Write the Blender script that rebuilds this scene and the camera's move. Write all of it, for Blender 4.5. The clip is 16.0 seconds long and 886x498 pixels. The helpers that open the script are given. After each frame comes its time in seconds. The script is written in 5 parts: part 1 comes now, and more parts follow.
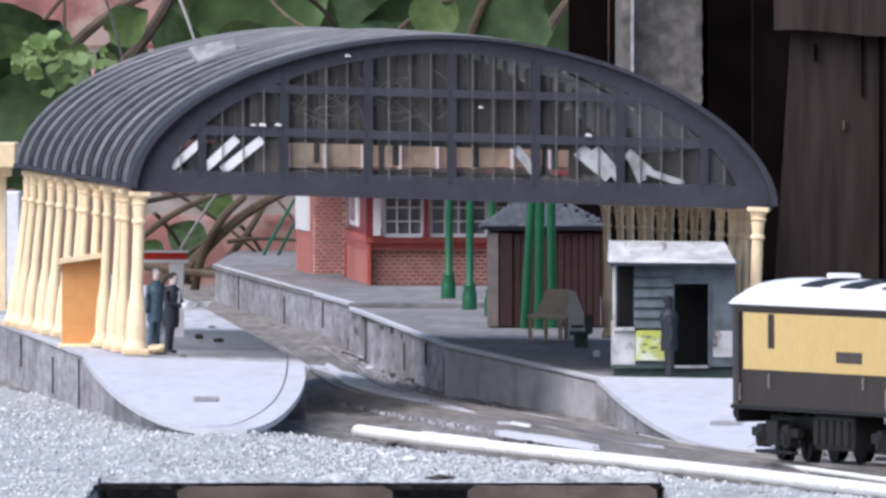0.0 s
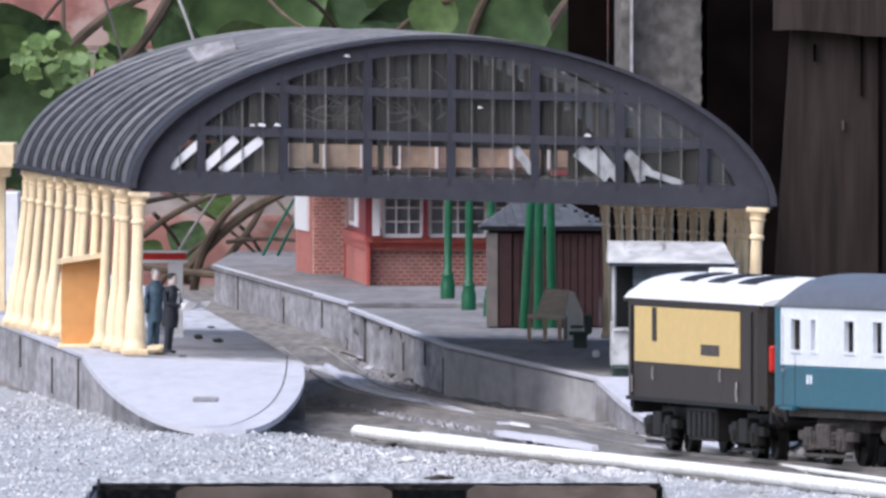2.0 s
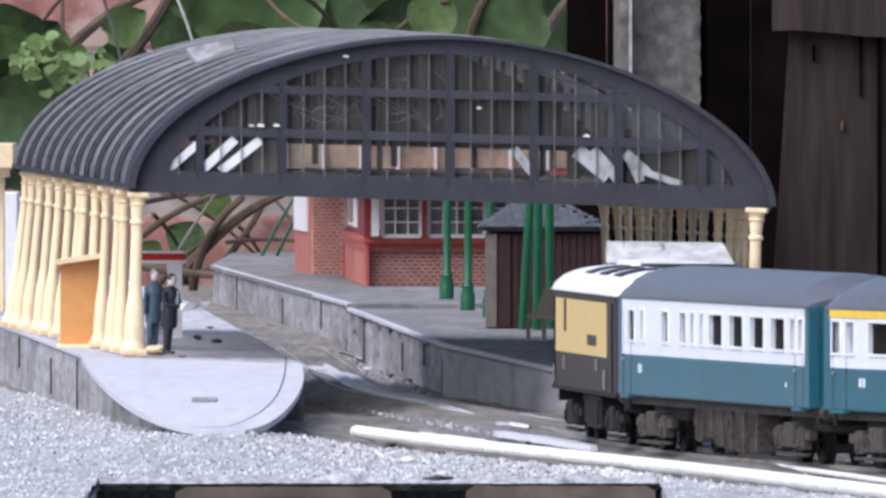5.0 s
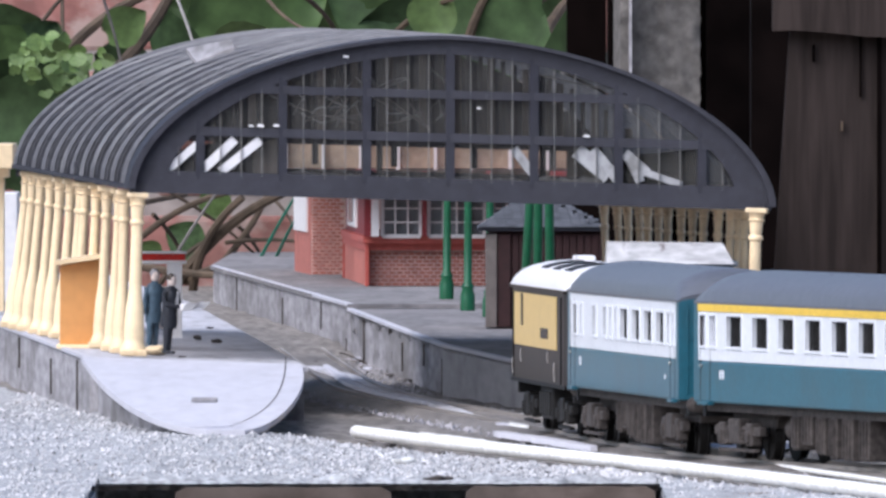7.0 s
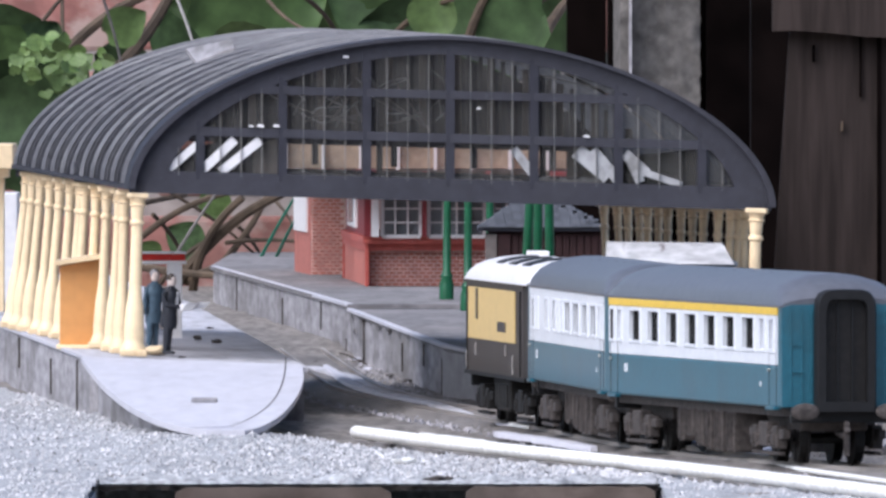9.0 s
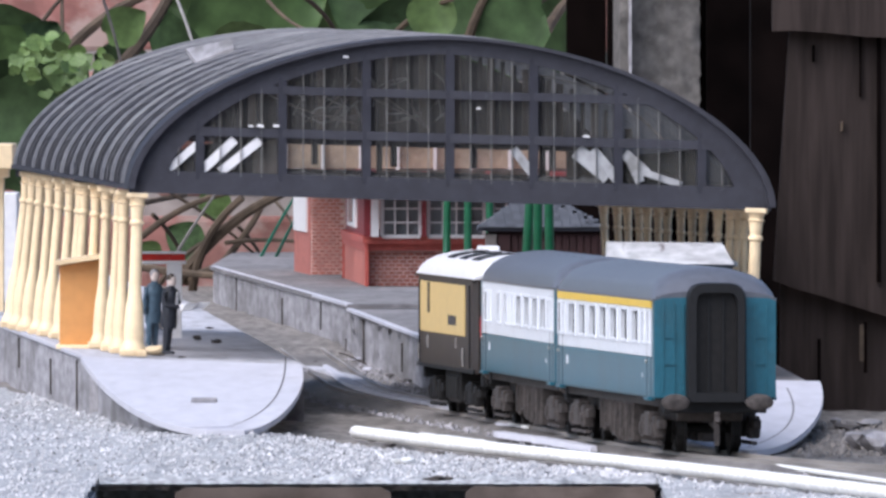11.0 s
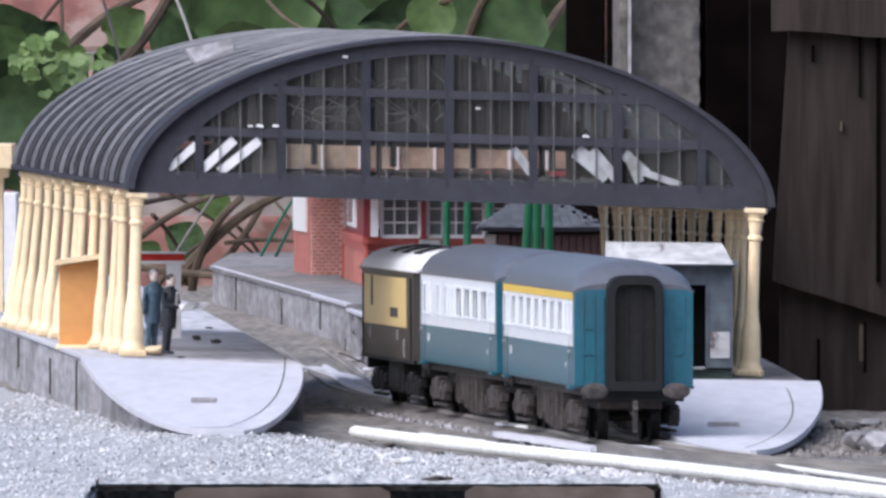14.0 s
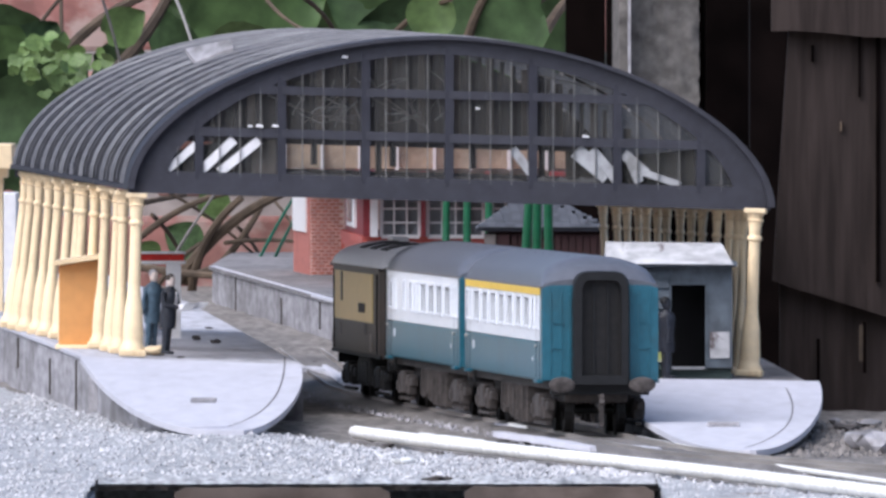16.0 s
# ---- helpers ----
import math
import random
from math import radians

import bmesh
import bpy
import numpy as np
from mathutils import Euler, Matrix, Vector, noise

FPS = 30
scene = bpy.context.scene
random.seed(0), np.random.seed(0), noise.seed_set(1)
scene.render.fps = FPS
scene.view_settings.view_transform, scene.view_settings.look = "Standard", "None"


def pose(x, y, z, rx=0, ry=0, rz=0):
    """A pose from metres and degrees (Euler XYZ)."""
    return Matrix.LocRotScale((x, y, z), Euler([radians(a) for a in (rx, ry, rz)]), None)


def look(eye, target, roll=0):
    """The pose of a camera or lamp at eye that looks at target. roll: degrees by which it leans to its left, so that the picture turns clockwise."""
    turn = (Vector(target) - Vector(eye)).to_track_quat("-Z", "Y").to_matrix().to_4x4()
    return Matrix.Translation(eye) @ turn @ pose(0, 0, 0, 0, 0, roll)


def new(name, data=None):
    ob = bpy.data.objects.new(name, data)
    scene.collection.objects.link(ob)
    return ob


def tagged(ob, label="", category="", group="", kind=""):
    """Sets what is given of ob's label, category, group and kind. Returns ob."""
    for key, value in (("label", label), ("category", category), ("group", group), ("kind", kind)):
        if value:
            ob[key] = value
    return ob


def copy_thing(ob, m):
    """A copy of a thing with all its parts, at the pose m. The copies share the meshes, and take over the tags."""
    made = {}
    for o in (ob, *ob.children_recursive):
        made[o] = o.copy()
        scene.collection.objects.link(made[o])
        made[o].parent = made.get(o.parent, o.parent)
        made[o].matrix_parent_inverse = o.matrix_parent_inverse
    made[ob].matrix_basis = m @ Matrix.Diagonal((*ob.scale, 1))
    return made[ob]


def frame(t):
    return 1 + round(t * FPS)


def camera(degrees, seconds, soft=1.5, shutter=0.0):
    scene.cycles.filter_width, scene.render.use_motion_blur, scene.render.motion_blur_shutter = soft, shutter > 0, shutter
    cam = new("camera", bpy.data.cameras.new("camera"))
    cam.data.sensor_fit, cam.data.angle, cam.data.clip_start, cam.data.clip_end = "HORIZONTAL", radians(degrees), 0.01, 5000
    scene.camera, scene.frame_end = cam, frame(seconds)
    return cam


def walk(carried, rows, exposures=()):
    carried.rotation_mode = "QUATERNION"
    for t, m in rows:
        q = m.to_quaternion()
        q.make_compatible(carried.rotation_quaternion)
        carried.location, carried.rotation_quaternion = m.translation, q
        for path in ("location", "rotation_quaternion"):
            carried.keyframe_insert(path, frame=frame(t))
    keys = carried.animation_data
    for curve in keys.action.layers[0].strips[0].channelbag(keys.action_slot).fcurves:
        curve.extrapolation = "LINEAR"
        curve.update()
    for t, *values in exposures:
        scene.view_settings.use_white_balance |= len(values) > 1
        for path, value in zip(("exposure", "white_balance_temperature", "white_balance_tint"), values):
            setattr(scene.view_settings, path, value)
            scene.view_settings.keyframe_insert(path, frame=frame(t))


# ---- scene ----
cam = camera(math.degrees(2 * math.atan(784 / 40060)), 16.0, soft=2.9)
MM = 0.001
HORIZON_TILT = math.degrees((441 - 49.48) / 40060)
PX = math.degrees(1 / 40060)
DRIFT = [(0, 3.4, -2.0), (1.0, 2.9, -2.0), (2.0, 2.0, -1.6), (3.0, 1.2, -1.3), (4.0, 0.6, -1.0), (6.5, 0.1, -0.5), (9.0, 0, 0), (12.0, -0.7, 0), (16.0, -1.8, 0.1)]
EYE = (0, 0, 0.1244)
walk(cam, [(t, pose(*EYE, 90 - HORIZON_TILT + dy * PX, 0, dx * PX)) for t, dx, dy in DRIFT], [(0, 0.0, 5900, 13), (16, 0.0, 5900, 13)])

# ---- light ----
world = bpy.data.worlds.new("sky")
scene.world = world
world.use_nodes = True
nt = world.node_tree
sky = nt.nodes.new("ShaderNodeTexSky")
sky.sky_type, sky.sun_disc = "NISHITA", False
sky.sun_elevation, sky.sun_rotation = radians(50), radians(226)
sky.air_density, sky.dust_density, sky.ozone_density = 1.0, 3.0, 1.5
nt.nodes["Background"].inputs[1].default_value = 0.15
nt.links.new(sky.outputs[0], nt.nodes["Background"].inputs[0])
sun_data = bpy.data.lights.new("sun", "SUN")
sun_data.energy, sun_data.angle, sun_data.color = 3.8, radians(80), (1, 0.97, 0.92)
sun = new("sun", sun_data)
sun.matrix_world = look((-3.0, -2.9, 5.0), (0, 0, 0))


# ---- materials ----
def mat(name, col, rough=0.6, metal=0.0, scale=300, var=0.15, bump=0.15, col2=None, patch=0.35, coat=0.0, isl=0.0, spec=0.4, stretch=(1, 1, 1), stain=None, stain_scale=(60, 60, 12), stain_at=(0.5, 0.68), stain_amount=0.8):
    """A painted, stone or plastic surface: fine grain, larger stains and relief."""
    m = bpy.data.materials.new(name)
    m.use_nodes = True
    t = m.node_tree
    n, l = t.nodes, t.links
    b = n["Principled BSDF"]
    b.inputs["Roughness"].default_value, b.inputs["Metallic"].default_value = rough, metal
    b.inputs["Coat Weight"].default_value = coat
    b.inputs["Specular IOR Level"].default_value = spec
    tc = n.new("ShaderNodeTexCoord")
    fine, wide = n.new("ShaderNodeTexNoise"), n.new("ShaderNodeTexNoise")
    mp = n.new("ShaderNodeMapping")
    mp.inputs["Scale"].default_value = stretch
    l.new(tc.outputs["Object"], mp.inputs["Vector"])
    for node, s in ((fine, scale), (wide, scale * 0.12)):
        node.inputs["Scale"].default_value, node.inputs["Detail"].default_value = s, 5
        l.new(mp.outputs[0], node.inputs["Vector"])
    r = n.new("ShaderNodeValToRGB")
    dark = [c * (1 - var) for c in col]
    r.color_ramp.elements[0].position, r.color_ramp.elements[0].color = 0.35, (*dark, 1)
    r.color_ramp.elements[1].position, r.color_ramp.elements[1].color = 0.65, (*[min(1, c * (1 + var)) for c in col], 1)
    l.new(fine.outputs[0], r.inputs[0])
    mix = n.new("ShaderNodeMix")
    mix.data_type = "RGBA"
    r2 = n.new("ShaderNodeValToRGB")
    r2.color_ramp.elements[0].position, r2.color_ramp.elements[1].position = 0.5, 0.72
    r2.color_ramp.elements[1].color = (patch, patch, patch, 1)
    l.new(wide.outputs[0], r2.inputs[0])
    l.new(r2.outputs[0], mix.inputs["Factor"])
    l.new(r.outputs[0], mix.inputs["A"])
    mix.inputs["B"].default_value = (*(col2 or [c * 0.55 for c in col]), 1)
    out = mix.outputs["Result"]
    if stain:
        ms, ns, rs, xs = n.new("ShaderNodeMapping"), n.new("ShaderNodeTexNoise"), n.new("ShaderNodeValToRGB"), n.new("ShaderNodeMix")
        ms.inputs["Scale"].default_value = stain_scale
        l.new(tc.outputs["Object"], ms.inputs["Vector"])
        ns.inputs["Scale"].default_value, ns.inputs["Detail"].default_value, ns.inputs["Roughness"].default_value = 1.0, 6, 0.65
        l.new(ms.outputs[0], ns.inputs["Vector"])
        rs.color_ramp.elements[0].position, rs.color_ramp.elements[1].position = stain_at
        rs.color_ramp.elements[1].color = (stain_amount, stain_amount, stain_amount, 1)
        l.new(ns.outputs[0], rs.inputs[0])
        xs.data_type = "RGBA"
        l.new(rs.outputs[0], xs.inputs["Factor"])
        l.new(out, xs.inputs["A"])
        xs.inputs["B"].default_value = (*stain, 1)
        out = xs.outputs["Result"]
    if isl:
        oi = n.new("ShaderNodeObjectInfo")
        hs = n.new("ShaderNodeHueSaturation")
        mr = n.new("ShaderNodeMapRange")
        mr.inputs["To Min"].default_value, mr.inputs["To Max"].default_value = 1 - isl, 1 + isl
        l.new(oi.outputs["Random"], mr.inputs[0])
        l.new(mr.outputs[0], hs.inputs["Value"])
        l.new(out, hs.inputs["Color"])
        out = hs.outputs[0]
    l.new(out, b.inputs["Base Color"])
    if bump:
        bp = n.new("ShaderNodeBump")
        bp.inputs["Strength"].default_value, bp.inputs["Distance"].default_value = bump, 0.0006
        l.new(fine.outputs[0], bp.inputs["Height"])
        l.new(bp.outputs[0], b.inputs["Normal"])
    return m


def glass(name, tint=(0.9, 0.92, 0.92), rough=0.05, clear=0.85, dust=0.02):
    m = bpy.data.materials.new(name)
    m.use_nodes = True
    n, l = m.node_tree.nodes, m.node_tree.links
    n.remove(n["Principled BSDF"])
    tr, gl, mx = n.new("ShaderNodeBsdfTransparent"), n.new("ShaderNodeBsdfGlossy"), n.new("ShaderNodeMixShader")
    tr.inputs[0].default_value = (*tint, 1)
    gl.inputs["Roughness"].default_value = rough
    noise_node, tc = n.new("ShaderNodeTexNoise"), n.new("ShaderNodeTexCoord")
    noise_node.inputs["Scale"].default_value = 60
    l.new(tc.outputs["Object"], noise_node.inputs[0])
    mr = n.new("ShaderNodeMapRange")
    mr.inputs["To Min"].default_value, mr.inputs["To Max"].default_value = 0.0, 2 * (1 - clear)
    l.new(noise_node.outputs[0], mr.inputs[0])
    l.new(mr.outputs[0], mx.inputs[0])
    l.new(tr.outputs[0], mx.inputs[1])
    l.new(gl.outputs[0], mx.inputs[2])
    haze, mh = n.new("ShaderNodeBsdfDiffuse"), n.new("ShaderNodeMixShader")
    haze.inputs[0].default_value, mh.inputs[0].default_value = (0.5, 0.48, 0.45, 1), dust
    l.new(mx.outputs[0], mh.inputs[1])
    l.new(haze.outputs[0], mh.inputs[2])
    l.new(mh.outputs[0], n["Material Output"].inputs[0])
    return m


M = dict(
    blue=mat("coach_blue", (0.026, 0.118, 0.165), 0.28, scale=500, var=0.10, bump=0.05, patch=0.25, stain=(0.04, 0.09, 0.11), stain_scale=(70, 70, 40), stain_amount=0.5),
    white=mat("coach_white", (0.72, 0.74, 0.78), 0.35, scale=500, var=0.05, bump=0.03, patch=0.15),
    yellow=mat("stripe_yellow", (0.75, 0.5, 0.06), 0.4, scale=500, var=0.08, bump=0.03, patch=0.2),
    coachroof=mat("roof_grey", (0.105, 0.11, 0.13), 0.36, scale=300, var=0.10, bump=0.06, patch=0.3, col2=(0.16, 0.16, 0.18)),
    black=mat("rubber_black", (0.006, 0.006, 0.007), 0.6, scale=400, var=0.3, bump=0.1),
    under=mat("underframe_brown", (0.062, 0.052, 0.048), 0.75, scale=500, var=0.35, bump=0.4, col2=(0.13, 0.11, 0.10), stain=(0.02, 0.016, 0.015), stain_scale=(160, 160, 160), stain_amount=0.7),
    wheel=mat("wheel_dark", (0.012, 0.0105, 0.010), 0.55, 0.2, scale=500, var=0.3, bump=0.1),
    steel=mat("bare_steel", (0.55, 0.53, 0.5), 0.3, 0.9, scale=500, var=0.1, bump=0.05),
    brown=mat("loco_brown", (0.030, 0.022, 0.018), 0.42, scale=500, var=0.15, bump=0.05, patch=0.25, stain=(0.075, 0.06, 0.05), stain_scale=(90, 90, 30), stain_amount=0.3, spec=0.25),
    cream=mat("loco_cream", (0.66, 0.47, 0.18), 0.38, scale=500, var=0.05, bump=0.03, patch=0.12),
    locoroof=mat("roof_white", (0.78, 0.76, 0.77), 0.35, scale=300, var=0.04, bump=0.04, patch=0.12),
    red=mat("red_plastic", (0.5, 0.02, 0.012), 0.35, scale=500, var=0.1, bump=0.05),
    canopy=mat("canopy_slate_grey", (0.027, 0.027, 0.037), 0.6, scale=250, var=0.15, bump=0.12, patch=0.4, col2=(0.06, 0.06, 0.072), stain=(0.10, 0.10, 0.11), stain_scale=(400, 60, 400), stain_at=(0.64, 0.74), stain_amount=0.45, spec=0.3),
    rib=mat("rib_grey", (0.105, 0.105, 0.12), 0.42, scale=250, var=0.2, bump=0.12, patch=0.7, col2=(0.25, 0.25, 0.26)),
    columns=mat("column_cream", (0.86, 0.67, 0.42), 0.45, scale=300, var=0.06, bump=0.12, patch=0.35, col2=(0.62, 0.40, 0.19), isl=0.08, stain=(0.50, 0.30, 0.13), stain_scale=(260, 60, 90), stain_at=(0.56, 0.72), stain_amount=0.6),
    booth=mat("booth_orange", (0.62, 0.30, 0.10), 0.5, scale=250, var=0.05, bump=0.08, patch=0.2),
    concrete=mat("platform_grey", (0.175, 0.165, 0.168), 0.9, stretch=(1, 0.15, 1), scale=220, var=0.2, bump=0.4, patch=0.6, col2=(0.13, 0.12, 0.12), stain=(0.27, 0.25, 0.25), stain_scale=(50, 8, 50), stain_at=(0.48, 0.66)),
    ramp=mat("ramp_grey", (0.54, 0.53, 0.575), 0.7, stretch=(1, 0.15, 1), scale=200, var=0.05, bump=0.1, patch=0.25, col2=(0.38, 0.38, 0.42), stain=(0.34, 0.32, 0.33), stain_scale=(90, 14, 90), stain_at=(0.52, 0.8), stain_amount=0.45),
    wall=mat("platform_wall_grey", (0.34, 0.325, 0.34), 0.9, stretch=(1, 0.12, 1), scale=260, var=0.25, bump=0.6, patch=0.7, col2=(0.17, 0.16, 0.155), stain=(0.10, 0.092, 0.085), stain_scale=(110, 11, 45), stain_at=(0.46, 0.68), stain_amount=0.75),
    ballast=mat("ballast", (0.20, 0.18, 0.165), 0.9, stretch=(1, 0.2, 1), scale=260, var=0.4, bump=1.0, patch=0.6, col2=(0.11, 0.10, 0.09)),
    ledge=mat("ledge_concrete", (0.37, 0.375, 0.39), 0.9, scale=420, var=0.38, bump=1.0, patch=0.35, col2=(0.22, 0.22, 0.225), stain=(0.19, 0.19, 0.19), stain_scale=(45, 10, 45), stain_at=(0.5, 0.75), stain_amount=0.6),
    infill=mat("track_infill", (0.175, 0.158, 0.146), 0.75, stretch=(1, 0.1, 1), scale=90, var=0.2, bump=0.35, patch=0.7, col2=(0.14, 0.125, 0.115), stain=(0.09, 0.078, 0.07), stain_scale=(120, 6, 120), stain_at=(0.5, 0.7)),
    rail=mat("rail_top", (0.30, 0.27, 0.245), 0.5, 0.3, stretch=(1, 0.1, 1), scale=60, var=0.3, bump=0.2, col2=(0.52, 0.48, 0.43), patch=0.8),
    rope=mat("white_rope", (0.78, 0.77, 0.74), 0.7, scale=500, var=0.1, bump=0.3, patch=0.3, col2=(0.5, 0.48, 0.45)),
    brick=mat("red_brick", (0.40, 0.135, 0.105), 0.7, scale=300, var=0.2, bump=0.3, patch=0.3, isl=0.16),
    mortar=mat("mortar_pink", (0.66, 0.48, 0.43), 0.9, scale=300, var=0.2, bump=0.3),
    redtrim=mat("red_trim", (0.42, 0.085, 0.065), 0.5, scale=300, var=0.12, bump=0.1),
    darkred=mat("dark_red_frame", (0.20, 0.02, 0.025), 0.5, scale=300, var=0.12, bump=0.1),
    frame=mat("window_white", (0.72, 0.70, 0.70), 0.5, scale=300, var=0.06, bump=0.1),
    # pane grey stands in for sky reflected in the glass
    pane=mat("sky_grey_pane", (0.20, 0.21, 0.225), 0.12, scale=60, var=0.3, bump=0.02),
    buff=mat("canopy_buff", (0.31, 0.235, 0.165), 0.7, scale=90, var=0.35, bump=0.2, patch=0.8, col2=(0.17, 0.15, 0.13)),
    green=mat("pole_green", (0.007, 0.085, 0.035), 0.35, scale=400, var=0.15, bump=0.05, patch=0.2),
    maroon=mat("shed_maroon", (0.034, 0.012, 0.012), 0.75, scale=250, var=0.2, bump=0.2, patch=0.3),
    taupe=mat("shed_taupe", (0.15, 0.128, 0.118), 0.8, scale=250, var=0.12, bump=0.2),
    slate=mat("slate", (0.075, 0.077, 0.086), 0.6, scale=250, var=0.2, bump=0.2, isl=0.25),
    bench=mat("bench_tan", (0.50, 0.40, 0.29), 0.7, scale=300, var=0.12, bump=0.1),
    chair=mat("chair_green_grey", (0.06, 0.085, 0.075), 0.6, scale=300, var=0.2, bump=0.1),
    kiosk=mat("kiosk_blue_grey", (0.105, 0.122, 0.14), 0.65, scale=200, var=0.2, bump=0.2, patch=0.4, stain=(0.055, 0.06, 0.065), stain_scale=(120, 30, 60), stain_amount=0.6),
    kioskroof=mat("worn_white_paint", (0.46, 0.45, 0.45), 0.75, scale=160, var=0.25, bump=0.4, patch=0.6, col2=(0.30, 0.27, 0.27), stain=(0.09, 0.06, 0.055), stain_scale=(170, 30, 110), stain_at=(0.57, 0.68), stain_amount=0.9),
    poster=mat("poster_yellow", (0.46, 0.50, 0.10), 0.6, scale=200, var=0.15, bump=0.05, patch=0.6, col2=(0.6, 0.62, 0.40), stain=(0.66, 0.66, 0.58), stain_scale=(220, 30, 220), stain_at=(0.46, 0.6), stain_amount=0.9),
    fence=mat("fence_brown", (0.040, 0.030, 0.0265), 0.95, stretch=(2.5, 1, 0.18), spec=0.15, scale=110, var=0.3, bump=0.6, patch=0.6, col2=(0.062, 0.048, 0.042), stain=(0.022, 0.016, 0.014), stain_scale=(55, 20, 9), stain_amount=0.7),
    # near-black fence brown for open cracks and for boards painted as shaded
    fencedark=mat("fence_shade_dark", (0.0045, 0.0028, 0.0025), 1.0, spec=0.05, scale=60, var=0.4, bump=0.6),
    post=mat("rough_concrete", (0.135, 0.124, 0.115), 1.0, scale=220, var=0.25, bump=0.5, patch=0.35, col2=(0.12, 0.115, 0.11), spec=0.1),
    gardenbrick=mat("garden_brick", (0.29, 0.13, 0.11), 0.9, scale=60, var=0.3, bump=0.6, patch=0.6, col2=(0.40, 0.24, 0.20), isl=0.2, stain=(0.42, 0.33, 0.29), stain_scale=(22, 22, 30), stain_at=(0.5, 0.62), stain_amount=0.7),
    gardenmortar=mat("garden_mortar", (0.36, 0.31, 0.29), 0.9, scale=60, var=0.25, bump=0.6),
    leaf=mat("leaf_green", (0.062, 0.102, 0.034), 0.5, scale=90, var=0.25, bump=0.4, patch=0.8, col2=(0.05, 0.09, 0.03), spec=0.25, isl=0.35),
    leafpale=mat("leaf_pale", (0.11, 0.17, 0.05), 0.5, scale=80, var=0.2, bump=0.1, isl=0.25),
    leafdark=mat("leaf_dark", (0.045, 0.075, 0.03), 0.6, scale=90, var=0.3, bump=0.4, patch=0.8, col2=(0.025, 0.045, 0.018), spec=0.2, isl=0.35),
    grit=mat("pale_grit", (0.50, 0.49, 0.50), 0.85, scale=120, var=0.35, bump=0.2),
    stem=mat("stem_brown", (0.085, 0.06, 0.04), 0.8, scale=120, var=0.3, bump=0.4, isl=0.3),
    greenwire=mat("green_wire", (0.02, 0.16, 0.10), 0.5, scale=120, var=0.2, bump=0.1),
    panel=mat("facing_grey", (0.38, 0.365, 0.37), 0.85, stretch=(1, 0.12, 1), scale=200, var=0.12, bump=0.2, patch=0.4, col2=(0.29, 0.275, 0.275), stain=(0.15, 0.14, 0.14), stain_scale=(120, 12, 30), stain_at=(0.5, 0.75), stain_amount=0.7),
    lead=mat("glazing_lead", (0.15, 0.145, 0.14), 0.6, scale=300, var=0.3, bump=0.2),
    milky=mat("milky_plastic", (0.34, 0.34, 0.35), 0.4, scale=200, var=0.15, bump=0.1, stain=(0.14, 0.135, 0.13), stain_scale=(120, 20, 120)),
    paving=mat("pale_paving", (0.48, 0.47, 0.50), 0.85, stretch=(1, 0.15, 1), scale=220, var=0.12, bump=0.3, patch=0.5, col2=(0.28, 0.27, 0.285), stain=(0.19, 0.18, 0.18), stain_scale=(50, 8, 50), stain_at=(0.5, 0.7)),
    interior=mat("coach_interior", (0.045, 0.012, 0.012), 0.6, scale=200, var=0.3, bump=0.2),
    cloudy=mat("cloudy_pane", (0.30, 0.30, 0.34), 0.25, scale=200, var=0.2, bump=0.02),
    hair=mat("figure_hair", (0.04, 0.028, 0.02), 0.6, scale=400, var=0.3, bump=0.2),
    string=mat("string_grey", (0.26, 0.24, 0.23), 0.8, scale=200, var=0.2, bump=0.2),
    navy=mat("figure_dark", (0.02, 0.022, 0.03), 0.5, scale=400, var=0.3, bump=0.2),
    bluecoat=mat("figure_blue", (0.06, 0.10, 0.14), 0.55, scale=400, var=0.3, bump=0.2),
    pale_paint=mat("pale_paint", (0.72, 0.60, 0.54), 0.6, scale=400, var=0.15, bump=0.1),
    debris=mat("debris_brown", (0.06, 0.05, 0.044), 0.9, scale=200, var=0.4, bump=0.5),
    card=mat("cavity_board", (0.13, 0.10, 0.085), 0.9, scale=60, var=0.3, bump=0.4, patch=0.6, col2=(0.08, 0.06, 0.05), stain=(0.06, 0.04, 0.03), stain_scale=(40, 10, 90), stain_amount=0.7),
    # near-black that paints deep shade into enclosed spaces
    dark=mat("deep_shade", (0.006, 0.006, 0.007), 0.8, scale=100, var=0.3, bump=0.1),
)


def frosted(name, col, through_col):
    """Plastic of a given colour that lets some daylight pass."""
    m = bpy.data.materials.new(name)
    m.use_nodes = True
    n, l = m.node_tree.nodes, m.node_tree.links
    b = n["Principled BSDF"]
    b.inputs["Base Color"].default_value, b.inputs["Roughness"].default_value = (*col, 1), 0.8
    b.inputs["Specular IOR Level"].default_value = 0.12
    tr, mx = n.new("ShaderNodeBsdfTranslucent"), n.new("ShaderNodeMixShader")
    tr.inputs[0].default_value = (*through_col, 1)
    nz, tc = n.new("ShaderNodeTexNoise"), n.new("ShaderNodeTexCoord")
    nz.inputs["Scale"].default_value = 90
    l.new(tc.outputs["Object"], nz.inputs[0])
    mr = n.new("ShaderNodeMapRange")
    mr.inputs["To Min"].default_value, mr.inputs["To Max"].default_value = 0.5, 1.0
    l.new(nz.outputs[0], mr.inputs[0])
    l.new(mr.outputs[0], mx.inputs[0])
    l.new(b.outputs[0], mx.inputs[1])
    l.new(tr.outputs[0], mx.inputs[2])
    l.new(mx.outputs[0], n["Material Output"].inputs[0])
    return m


